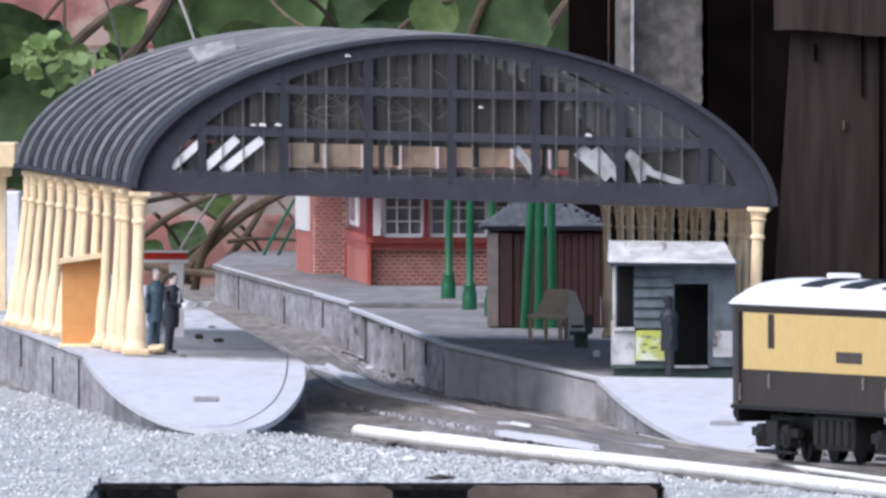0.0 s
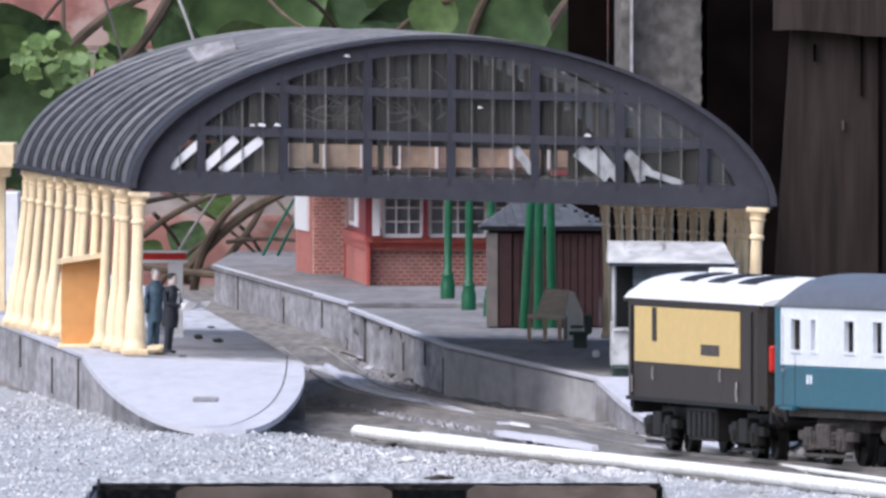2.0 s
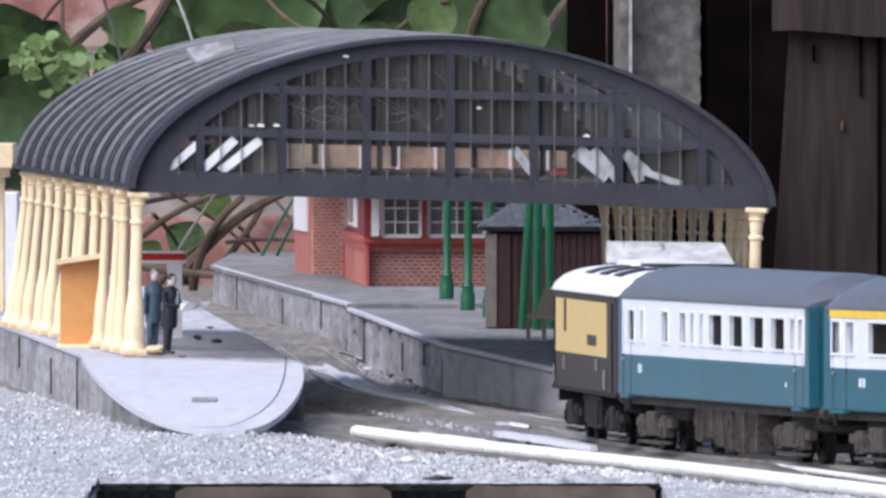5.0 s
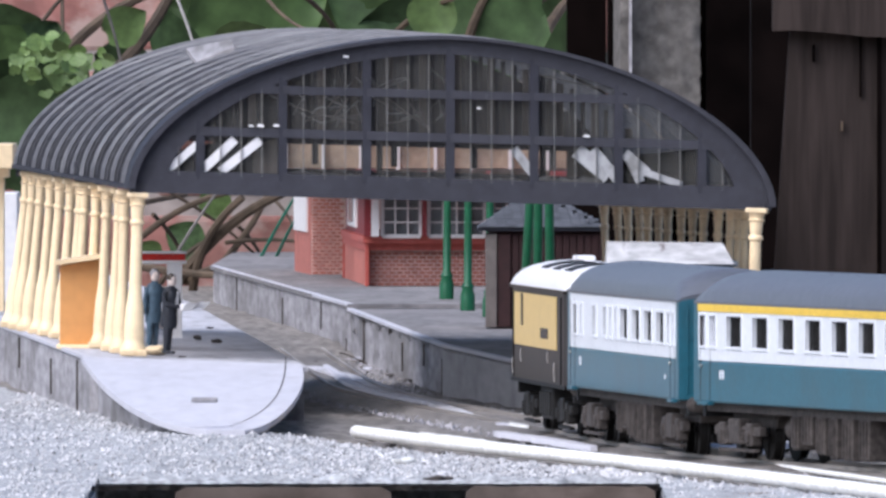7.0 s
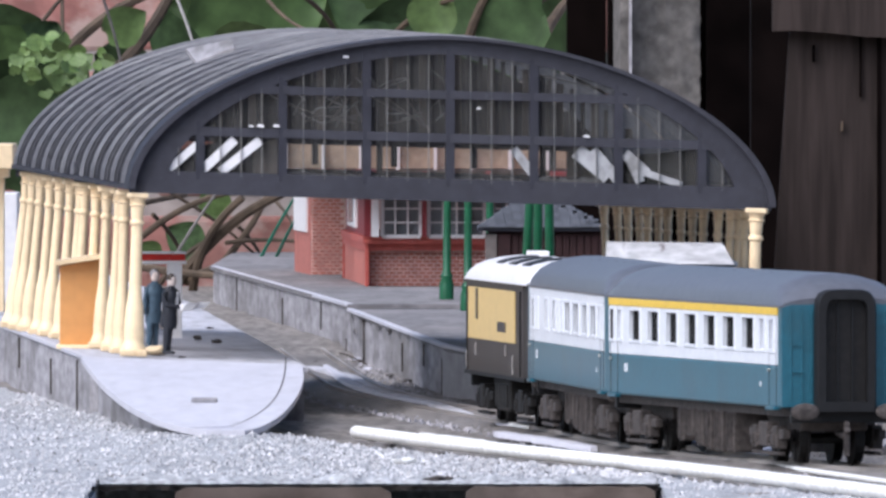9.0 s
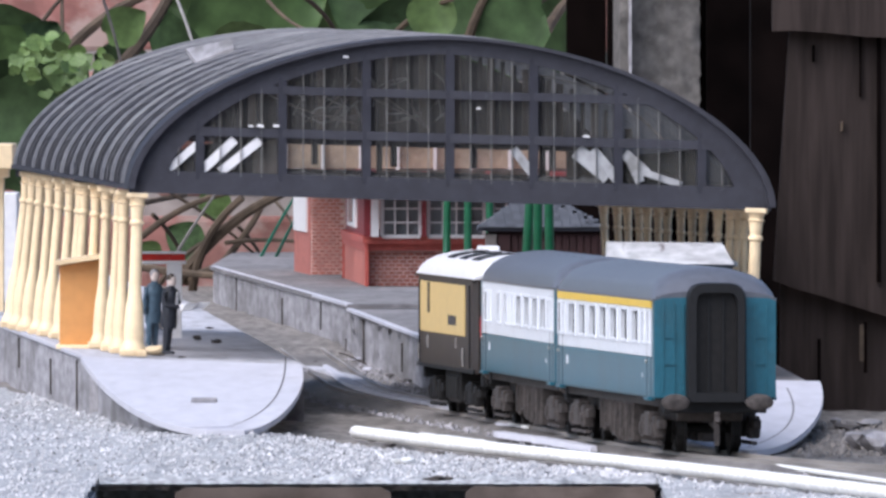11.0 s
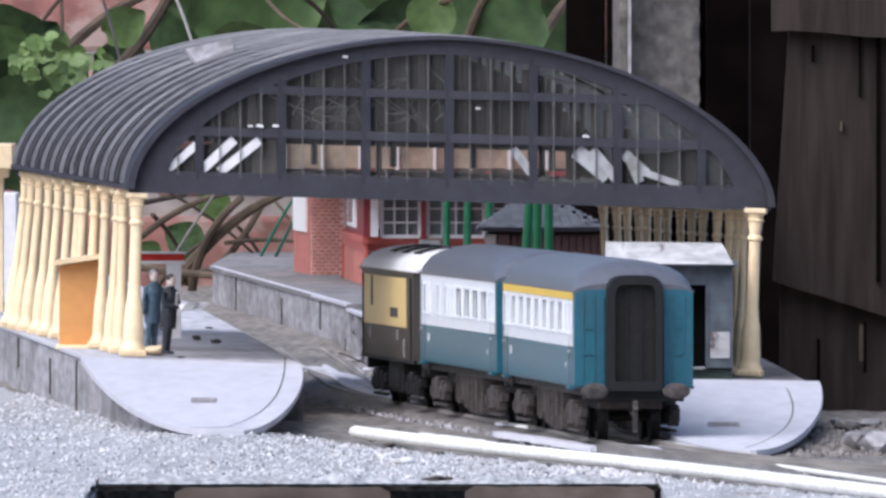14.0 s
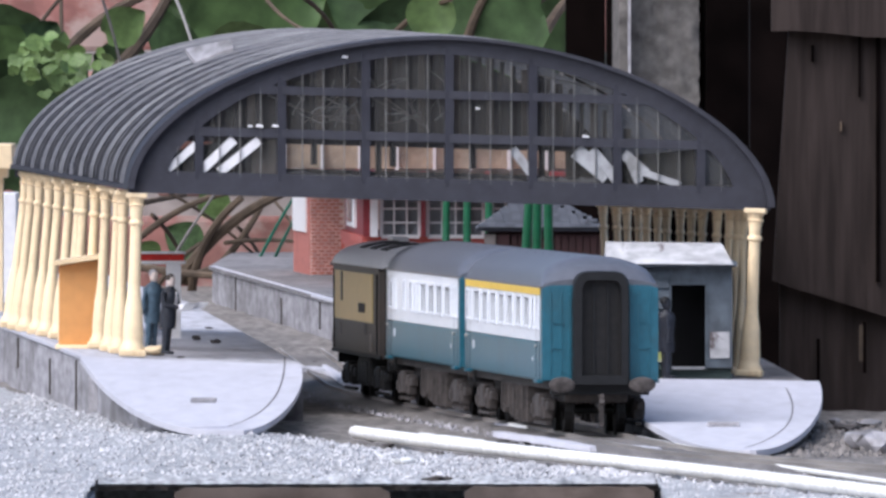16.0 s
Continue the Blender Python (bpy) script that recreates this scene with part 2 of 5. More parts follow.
# clear roof panes, with the dark interior behind them put into the colour
ROOFGLAZE = frosted("dark_roof_glazing", (0.018, 0.018, 0.024), (0.15, 0.15, 0.158))
GLASS = glass("dusty_glass", (0.66, 0.66, 0.66), 0.2, 0.96, 0.06)


# ---- mesh tools, all in millimetres ----
def box(bm, x0, x1, y0, y1, z0, z1, bev=0.0, m=None):
    vs = bmesh.ops.create_cube(bm, size=1)["verts"]
    for v in vs:
        v.co = Vector((x0 if v.co.x < 0 else x1, y0 if v.co.y < 0 else y1, z0 if v.co.z < 0 else z1))
    if bev:
        es = list({e for v in vs for e in v.link_edges})
        r = bmesh.ops.bevel(bm, geom=es, offset=bev, segments=2, affect="EDGES", profile=0.5)
        vs = list({v for f in r["faces"] for v in f.verts} | {v for v in vs if v.is_valid})
    if m is not None:
        for v in vs:
            v.co = m @ v.co
    return vs


def prism(bm, pts, z0, z1):
    """An upright slab on an outline; z0 and z1 may be functions of x, y."""
    fa = z0 if callable(z0) else (lambda x, y: z0)
    fb = z1 if callable(z1) else (lambda x, y: z1)
    lo = [bm.verts.new((x, y, fa(x, y))) for x, y in pts]
    hi = [bm.verts.new((x, y, fb(x, y))) for x, y in pts]
    n = len(pts)
    bm.faces.new(hi)
    bm.faces.new(lo[::-1])
    for i in range(n):
        bm.faces.new((lo[i], lo[(i + 1) % n], hi[(i + 1) % n], hi[i]))


def loft(bm, rings, close=True, caps=True):
    rows = [[bm.verts.new(p) for p in r] for r in rings]
    n = len(rows[0])
    for a, b in zip(rows, rows[1:]):
        for i in range(n if close else n - 1):
            bm.faces.new((a[i], a[(i + 1) % n], b[(i + 1) % n], b[i]))
    if caps and close:
        bm.faces.new(rows[0][::-1])
        bm.faces.new(rows[-1])
    return rows


def lathe(bm, prof, at=(0, 0, 0), seg=12, lean=(0, 0)):
    """Turned shape: prof rows of (radius, height); lean moves the top sideways."""
    top = prof[-1][1]
    loft(bm, [[(at[0] + r * math.cos(2 * math.pi * k / seg) + lean[0] * (z / top if top else 0), at[1] + r * math.sin(2 * math.pi * k / seg) + lean[1] * (z / top if top else 0), at[2] + z) for k in range(seg)] for r, z in prof])


def tube(bm, pts, r, seg=8, taper=None):
    rings = []
    pts = [Vector(p) for p in pts]
    for i, p in enumerate(pts):
        d = (pts[min(i + 1, len(pts) - 1)] - pts[max(i - 1, 0)]).normalized()
        s = d.cross(Vector((0.13, 0.31, 0.94))).normalized()
        u = d.cross(s)
        rr = r if taper is None else r + (taper - r) * i / (len(pts) - 1)
        rings.append([p + rr * (math.cos(2 * math.pi * k / seg) * s + math.sin(2 * math.pi * k / seg) * u) for k in range(seg)])
    loft(bm, rings)


def bez(p0, p1, p2, p3, n=16):
    out = []
    for i in range(n + 1):
        t = i / n
        a, b, c, d = (1 - t) ** 3, 3 * t * (1 - t) ** 2, 3 * t * t * (1 - t), t ** 3
        out.append(tuple(a * w + b * x + c * y + d * z for w, x, y, z in zip(p0, p1, p2, p3)))
    return out


def mesh_of(name, bm, material, smooth=False):
    for v in bm.verts:
        v.co *= MM
    bmesh.ops.recalc_face_normals(bm, faces=bm.faces)
    me = bpy.data.meshes.new(name)
    bm.to_mesh(me)
    bm.free()
    me.materials.append(material)
    if smooth:
        for p in me.polygons:
            p.use_smooth = True
        me.set_sharp_from_angle(angle=radians(38))
    return me


def part(name, bm, material, parent=None, label="", smooth=False):
    ob = new(name, mesh_of(name, bm, material, smooth))
    ob.parent = parent
    return tagged(ob, label)


def thing(name, label, category, x=0, y=0, z=0, rz=0, group="", rx=0, ry=0, kind=""):
    ob = new(name)
    ob.empty_display_size = 0.01
    ob.matrix_basis = pose(x * MM, y * MM, z * MM, rx, ry, rz)
    return tagged(ob, label, category, group, kind)


def B():
    return bmesh.new()


def one(name, material, parent, *dims, bev=0.0, label=""):
    bm = B()
    box(bm, *dims, bev)
    return part(name, bm, material, parent, label)


# ---- the line of the track ----
HEADINGS = ((-1500, 34.8), (-900, 20.5), (-765, 15.75), (-673, 13.5), (-600, 12.2), (-540, 10.1), (-480, 7.8), (-420, 6.05), (-330, 5.3), (-227, 4.45), (-101, 4.75), (-17, 5.45), (120, 5.25), (248, 5.26), (400, 5.26), (500, 4.86), (620, 4.0), (760, 2.6), (900, 1.5), (5000, 1.5))


def glide(k, t):
    """A smooth value at t between the pairs of k."""
    for i in range(len(k) - 1):
        if t <= k[i + 1][0] or i == len(k) - 2:
            (t0, s0), (t1, s1) = k[i], k[i + 1]
            m0 = (s1 - k[i - 1][1]) / (t1 - k[i - 1][0]) if i else (s1 - s0) / (t1 - t0)
            m1 = (k[i + 2][1] - s0) / (k[i + 2][0] - t0) if i < len(k) - 2 else (s1 - s0) / (t1 - t0)
            u, d = (t - t0) / (t1 - t0), t1 - t0
            return (2 * u ** 3 - 3 * u * u + 1) * s0 + (u ** 3 - 2 * u * u + u) * d * m0 + (3 * u * u - 2 * u ** 3) * s1 + (u ** 3 - u * u) * d * m1


def heading(s):
    return radians(glide(HEADINGS, s)) if s < 900 else radians(1.5)


def line_points():
    pts = {0: (32.97, 7263.8)}
    x, y = pts[0]
    for s in range(0, 4000, 5):
        h = heading(s + 2.5)
        x, y = x - 5 * math.sin(h), y + 5 * math.cos(h)
        pts[s + 5] = (x, y)
    x, y = pts[0]
    for s in range(0, -1900, -5):
        h = heading(s - 2.5)
        x, y = x + 5 * math.sin(h), y - 5 * math.cos(h)
        pts[s - 5] = (x, y)
    return pts


LINE = line_points()


def on_line(s):
    a = math.floor(s / 5) * 5
    f = (s - a) / 5
    (x0, y0), (x1, y1) = LINE[a], LINE[a + 5]
    return x0 + (x1 - x0) * f, y0 + (y1 - y0) * f


RAIL = -2.5          # top of the rails
BED = -6.0           # ballast

# ---- setting: ground, ledge, platforms ----
bm = B()
prism(bm, [(-6000, 6700), (6000, 6700), (6000, 40000), (-6000, 40000)], -760, BED - 2)
tagged(part("ground", bm, M["ballast"]), "brown-grey trodden earth and grit under the track", "ground", kind="structure")

bm = B()
prism(bm, [(-60000, -60000), (60000, -60000), (60000, 60000), (-60000, 60000)], -900, -750)
tagged(part("garden_ground", bm, M["ledge"]), "grey concrete garden ground below the raised line", "ground", kind="structure")

# grit sheet of the trackbed, gently uneven
bm = B()
nx, ny = 90, 110
grid = [[bm.verts.new((x, y, BED + 4.9 * max(0, min(1, (y - 8750) / 300)) + 1.2 * noise.noise(Vector((x / 14, y / 40, 0))) + 0.9 * noise.noise(Vector((x / 4, y / 12, 3))))) for x in (-330 + 660 * i / nx for i in range(nx + 1))] for y in (6560 + 4200 * (j / ny) ** 1.3 for j in range(ny + 1))]
for j in range(ny):
    for i in range(nx):
        bm.faces.new((grid[j][i], grid[j][i + 1], grid[j + 1][i + 1], grid[j + 1][i]))
for x0, x1, y0, y1 in ((63, 330, 6015, 6562),):
    g2 = [[bm.verts.new((x, y, BED + 1.2 * noise.noise(Vector((x / 14, y / 40, 0))) + 0.9 * noise.noise(Vector((x / 4, y / 12, 3))))) for x in (x0 + (x1 - x0) * i / 40 for i in range(41))] for y in (y0 + (y1 - y0) * j / 30 for j in range(31))]
    for j in range(30):
        for i in range(40):
            bm.faces.new((g2[j][i], g2[j][i + 1], g2[j + 1][i + 1], g2[j + 1][i]))
tagged(part("trackbed", bm, M["ballast"], smooth=True), "dusty grey-brown ballast trackbed", "trackbed", kind="structure")


# concrete ledge in front, with a hollow under its lip
def ledge_top(x, y):
    return -5.2 + 4.6 * math.exp(-((x + 68) / 36) ** 2) * max(0, min(1, (y - 6600) / 380)) + 1.1 * noise.noise(Vector((x / 9, y / 25, 1))) + 0.7 * noise.noise(Vector((x / 2.5, y / 7, 5)))


lip = lambda x: 6525 + 10 * noise.noise(Vector((x / 30, 2, 0))) + 5 * noise.noise(Vector((x / 6, 7, 0)))
back = lambda x: 7050 + max(0, -58 - x) * 11.0 - max(0, min(58, x + 58)) * 3.0 - max(0, x) * 5.4 + 14 * noise.noise(Vector((x / 8, 9, 0)))


def ledge_piece(name, x0, x1, cols, rws, front, rear):
    bm = B()
    prev = None
    for i in range(cols + 1):
        x = x0 + (x1 - x0) * i / cols
        f, g = front(x), rear(x)
        col = [bm.verts.new((x, f + 1, -30 if f < 6400 else -9.0)), bm.verts.new((x, f - 4, -7.0))]
        for j in range(rws + 1):
            y = f + (g - f) * j / rws
            col.append(bm.verts.new((x, y, ledge_top(x, y) - (2.6 if j == rws else 0))))
        if prev:
            for a, b, c, d in zip(prev, prev[1:], col[1:], col):
                bm.faces.new((a, d, c, b))
        prev = col
    tagged(part(name, bm, M["ledge"], smooth=True), "rough pale grey sandy concrete ledge", "ledge", kind="structure")


ledge_piece("ledge", -260, 70, 300, 60, lip, lambda x: max(lip(x) + 60, back(x)))
ledge_piece("ledge_end", -300, -99, 130, 30, lambda x: 6005, lambda x: lip(x) + 6)
ledge_piece("ledge_end", 61.5, 300, 130, 30, lambda x: 6005, lambda x: max(6060, min(lip(x) + 6, back(x))))
for x0, x1, y0 in ((-700, -100, 6012), (63, 700, 6012), (-100, 63, 6690)):
    bm = B()
    prism(bm, [(x0, y0), (x1, y0), (x1, 6705), (x0, 6705)], -760, -9)
    tagged(part("ledge_wall", bm, M["ledge"]), "rough concrete block wall under the ledge", "wall", kind="structure")
# the deepest board is darker brown, which paints in the hollow's shade
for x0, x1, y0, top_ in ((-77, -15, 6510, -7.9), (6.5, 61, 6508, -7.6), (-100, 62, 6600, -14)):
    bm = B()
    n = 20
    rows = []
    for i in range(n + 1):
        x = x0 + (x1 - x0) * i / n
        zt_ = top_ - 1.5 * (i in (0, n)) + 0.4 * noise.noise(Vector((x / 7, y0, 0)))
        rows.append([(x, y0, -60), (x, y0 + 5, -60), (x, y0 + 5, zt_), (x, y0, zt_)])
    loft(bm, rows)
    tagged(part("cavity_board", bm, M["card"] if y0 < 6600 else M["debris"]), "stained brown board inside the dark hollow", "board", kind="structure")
# ragged brown lip whose dark tone also paints the shaded gap below
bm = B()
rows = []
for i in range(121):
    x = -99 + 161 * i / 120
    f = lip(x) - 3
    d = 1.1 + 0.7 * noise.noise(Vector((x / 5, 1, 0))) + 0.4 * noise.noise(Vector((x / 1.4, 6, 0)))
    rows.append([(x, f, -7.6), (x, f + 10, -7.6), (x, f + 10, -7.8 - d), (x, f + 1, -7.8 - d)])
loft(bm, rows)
tagged(part("ledge_lip", bm, M["debris"]), "crumbling brown underside of the ledge lip, darkened as in shade", "ledge", kind="structure")


def z_right(x, y):
    k = ((6850, -3.5), (7500, 8.0), (8031, 12.0), (8930, 13.6), (12000, 15.5))
    for (a, za), (b, zb) in zip(k, k[1:]):
        if y <= b:
            return za + (zb - za) * (y - a) / (b - a)
    return k[-1][1]


def z_left(x, y):
    k = ((6960, 0.2), (7560, 14.0), (8100, 15.2), (12000, 16.5))
    for (a, za), (b, zb) in zip(k, k[1:]):
        if y <= b:
            return za + (zb - za) * (y - a) / (b - a)
    return k[-1][1]


def platform(name, label, outline, top, face, thick=1.6, paving="concrete"):
    """Edge wall below, a slab of paving with a slight overhang on it."""
    bm = B()
    prism(bm, outline, -12, lambda x, y: top(x, y) - thick)
    w = tagged(part(name, bm, face), label, "platform", kind="structure")
    bm = B()
    cx, cy = sum(p[0] for p in outline) / len(outline), sum(p[1] for p in outline) / len(outline)
    prism(bm, [(cx + (x - cx) * 1.012, cy + (y - cy) * 1.001) for x, y in outline], lambda x, y: top(x, y) - thick, top)
    part("paving", bm, M[paving], w, "grey paving slab top")
    return w


def edge_rows(pts, n=8):
    out = []
    for (a, b), (c, d) in zip(pts, pts[1:]):
        out += [(a + (c - a) * i / n, b + (d - b) * i / n) for i in range(n)]
    return out + [pts[-1]]


platform("platform_centre", "weathered grey station platform with a cracked wall", edge_rows([(-37, 8925), (0, 8031), (51, 7500)]) + [(122, 7420), (113, 7690), (85, 8925)], z_right, M["wall"])
platform("platform_far", "weathered grey far end of the station platform", [(-105, 10350), (-37, 8927), (190, 8927), (190, 11000), (-100, 11000)], lambda x, y: 15.4, M["wall"])
platform("platform_side", "pale grey side platform with a plain wall", [(-46, 7480), (-118, 7560)] + edge_rows([(-118, 7560), (-163, 8330), (-262, 10000)])[1:] + [(-150, 10000), (-102, 9000)], z_left, M["wall"], paving="paving")


bm = B()
p, q = Vector((0.6, 8022)), Vector((50.4, 7507))
n_ = Vector((-0.9, -0.09)) * 0.9
rows = []
for i in range(17):
    f = i / 16
    x, y = p.x + (q.x - p.x) * f, p.y + (q.y - p.y) * f
    t_ = z_right(x, y) - 1.9
    rows.append([(x + n_.x, y + n_.y, -8), (x + 1, y, -8), (x + 1, y, t_), (x + n_.x, y + n_.y, t_)])
loft(bm, rows)
part("facing_panel", bm, M["panel"], bpy.data.objects["platform_centre"], "smoother grey facing panel")


# pale worn edge strips and dark open joints of the platform walls
def edge_point(pts, f):
    k = f * (len(pts) - 1)
    i = min(int(k), len(pts) - 2)
    a, b = pts[i], pts[i + 1]
    return a[0] + (b[0] - a[0]) * (k - i), a[1] + (b[1] - a[1]) * (k - i)


def dress_edge(parent, pts, top, joints, side=-1):
    bm = B()
    rows = []
    for i in range(41):
        x, y = edge_point(pts, i / 40)
        w = 1.5 + 0.5 * noise.noise(Vector((x / 3, y / 40, 4)))
        rows.append([(x + side * 1.0, y, top(x, y) - 0.9), (x - side * w, y, top(x, y) - 0.2), (x - side * w, y, top(x, y) + 0.25), (x + side * 1.0, y, top(x, y) + 0.25)])
    loft(bm, rows)
    part("edge_strip", bm, M["ramp"], parent, "pale worn edging strip")
    for k, f in enumerate(joints):
        x, y = edge_point(pts, f)
        lo = -8 + 5 * ((k * 7) % 3)
        bm = B()
        box(bm, x - 0.05 + side * 0.6, x + 0.3 + side * 0.35, y - 1.2, y + 1.2, lo, top(x, y) - 2.2 - 3 * (k % 2))
        part("open_joint", bm, M["debris"], parent)


dress_edge(bpy.data.objects["platform_centre"], [(-37, 8925), (0, 8031), (51, 7500)], z_right, (0.09, 0.3, 0.41, 0.5, 0.66))
chips = random.Random(8)
for k in range(26):
    f = chips.uniform(0.02, 0.47)
    x, y = edge_point([(-37, 8925), (0, 8031), (51, 7500)], f)
    w, h = chips.uniform(0.5, 2.2), chips.uniform(0.4, 1.6)
    z = chips.choice((z_right(x, y) - 1.9, z_right(x, y) - 2.4, chips.uniform(-3, 6)))
    bm = B()
    loft(bm, [[(x - 1.1, y - 9 * w * dy, z + h * dz * e) for dy, dz in ((-1, -0.6), (-0.3, -1), (0.8, -0.5), (1, 0.4), (0.1, 0.9), (-0.7, 0.5))] if e else [(x + 0.4, y, z)] * 6 for e in (1.0, 0.6)])
    part("chip", bm, M["debris"], bpy.data.objects["platform_centre"])
dress_edge(bpy.data.objects["platform_far"], [(-105, 10350), (-37, 8927)], lambda x, y: 15.4, (0.2, 0.55, 0.82))
dress_edge(bpy.data.objects["platform_side"], [(-118, 7560), (-163, 8330), (-200, 8950)], z_left, (0.06, 0.2, 0.38, 0.6))


def ramp(name, label, curve, top, seam):
    bm = B()
    prism(bm, curve, lambda x, y: max(-7, top(x, y) - 1.5), lambda x, y: top(x, y) + 0.35)
    r = tagged(part(name, bm, M["ramp"]), label, "platform ramp", kind="structure")
    bm = B()
    for a, b in zip(seam, seam[1:]):
        w = 0.22
        q = [bm.verts.new((x + o, y, top(x, y) + 0.42)) for x, y, o in ((*a, -w), (*a, w), (*b, w), (*b, -w))]
        bm.faces.new(q)
    part("seam", bm, M["debris"], r, "thin dark joint line")
    bm = B()
    mx = sum(p[0] for p in curve) / len(curve)
    prism(bm, [(mx + (x - mx) * 0.8 - 8, y + 130) for x, y in curve], -12, lambda x, y: max(-11, top(x, y - 130) - 1.8))
    part("footing", bm, M["wall"], r)
    return r


ramp("ramp_side", "smooth pale lilac-grey rounded platform ramp", bez((-121, 7570), (-112, 7330), (-95, 7000), (-73, 6962), 20) + bez((-61, 6962), (-50, 6980), (-42, 7300), (-47, 7500), 20), z_left, bez((-66, 6990), (-55, 7080), (-50, 7230), (-52.5, 7560), 14))
ramp("ramp_centre", "smooth pale lilac-grey rounded platform ramp", bez((50, 7510), (66, 6880), (80, 6850), (93, 6843), 20) + bez((95, 6843), (108, 6850), (124, 7180), (124.5, 7470), 20), z_right, bez((92, 6860), (104, 6950), (114, 7100), (112.5, 7400), 14))

# ---- track ----
track = thing("track", "model railway track with worn bright rails", "track", kind="structure")
for side, nm in ((1, "rail"), (-1, "rail")):
    bm = B()
    rings = []
    for s in range(-1500, 2600, 20):
        x, y = on_line(s)
        h = heading(s)
        n = (-math.cos(h), -math.sin(h))
        ring = []
        for o, z in ((-0.55, RAIL), (0.55, RAIL), (0.55, RAIL - 0.8), (0.9, RAIL - 2.6), (-0.9, RAIL - 2.6), (-0.55, RAIL - 0.8)):
            ring.append((x + n[0] * (side * 8.25 + o), y + n[1] * (side * 8.25 + o), z))
        rings.append(ring)
    loft(bm, rings)
    part(nm, bm, M["rail"], track)
for lo, hi, z, wav in ((-7.2, 7.2, RAIL - 1.3, 0.0), (9.4, 23, RAIL - 1.0, 1.6), (-15.0, -9.4, RAIL - 1.2, 1.4)):
    bm = B()
    rows = []
    for s in range(-1500, 2600 if wav == 0 else 1500, 12):
        x, y = on_line(s)
        h = heading(s)
        n = (-math.cos(h), -math.sin(h))
        row = []
        for k in range(5):
            o = lo + (hi - lo) * k / 4
            if abs(o) > 12:
                o += wav * noise.noise(Vector((s / 30, lo, 0)))
            row.append((x + n[0] * o, y + n[1] * o, z - 2.6 * max(0, abs(o) - 10) / 6 * (0.5 if hi > 20 else 1) + 0.35 * noise.noise(Vector((s / 18, o / 2, lo)))))
        rows.append(row)
    loft(bm, rows, close=False)
    part("infill", bm, M["infill"], track, "smooth worn cement beside the rails", True)

# bright flaked strips of paint along the rails
for s0, s1, o, w in ((-395, -215, -9.5, 0.8), (430, 1280, -0.5, 2.6), (560, 820, -9.5, 0.8), (60, 190, -9.6, 0.7), (-40, 20, 9.6, 1.0)):
    bm = B()
    rows = []
    for i in range(25):
        s = s0 + (s1 - s0) * i / 24
        x, y = on_line(s)
        h = heading(s)
        n = (-math.cos(h), -math.sin(h))
        ww = w * (0.35 + 0.65 * math.sin(math.pi * i / 24) ** 0.5) + 0.4 * noise.noise(Vector((s / 9, o, 0)))
        rows.append([(x + n[0] * q, y + n[1] * q, z) for q, z in ((o - ww, RAIL - 1.0), (o - ww * 0.7, RAIL - 0.1), (o + ww * 0.7, RAIL - 0.1), (o + ww, RAIL - 1.0))])
    loft(bm, rows)
    part("paint_strip", bm, M["ramp"] if s0 > 400 else M["rope"], track, "flaking white painted strip")

# broad flaked patches of pale cement paint beside the rails
for (xa, ya), (xb, yb_), w, m_ in (((17, 7154), (46, 6893), 3.4, "ramp"), ((17.5, 7309), (36, 7185), 1.4, "ramp"), ((-7, 7134), (16.7, 6959), 1.5, "rope"), ((-50, 8536), (-17, 7937), 4.4, "paving"), ((-22, 8000), (10, 7440), 3.4, "paving"), ((56, 6925), (66, 6865), 1.8, "ramp")):
    bm = B()
    rows = []
    for i in range(31):
        f = i / 30
        x, y = xa + (xb - xa) * f + 0.05 * (xb - xa) * math.sin(math.pi * f), ya + (yb_ - ya) * f
        ww = w * (0.3 + 0.7 * math.sin(math.pi * f) ** 0.5) * (1 + 0.5 * noise.noise(Vector((f * 14, xa, 0)))) + 0.1
        z = RAIL - 0.6 + 0.25 * noise.noise(Vector((f * 9, xa, 4)))
        rows.append([(x - ww, y, z - 1.6), (x - ww * 0.8, y, z), (x + ww * 0.8, y, z), (x + ww, y, z - 1.6)])
    loft(bm, rows)
    part("paint_strip", bm, M[m_], track, "flaking white painted strip")

# white rope lying along the ledge
rope = thing("rope", "white twisted rope lying along the track edge", "rope")
bm = B()
pts = [Vector(p) for p in bez((-27, 7110, -2.6), (13, 6800, -2.6), (68, 6560, -2.4), (128, 6130, -2.6), 700)]
rings = []
for i, p in enumerate(pts):
    d = (pts[min(i + 1, 700)] - pts[max(i - 1, 0)]).normalized()
    s = Vector((-d.y, d.x, 0)).normalized()
    ring = []
    for k in range(10):
        a = 2 * math.pi * k / 10
        r = 1.75 + 0.5 * math.cos(i * 0.95) + 0.15 * math.cos(2 * a + i * 0.95)
        ring.append(p + s * (r * math.cos(a)) + Vector((0, 0, r * math.sin(a))))
    rings.append(ring)
loft(bm, rings)
part("strand", bm, M["rope"], rope, smooth=True)

cord = thing("cord", "thin pale cord lying beside the rope", "cord")
bm = B()
tube(bm, bez((84, 6745, -4.2), (95, 6650, -4.0), (110, 6530, -4.0), (140, 6290, -4.2), 30), 0.8, 8)
part("strand", bm, M["rope"], cord, smooth=True)

# ---- over-roof ----
L0, CH, AX = Vector((-103.5, 7600, 70.3)), Vector((212, -50, -5.7)), Vector((-51.6, 620, 1.0))
RISE, POWER = 53.0, 1.85


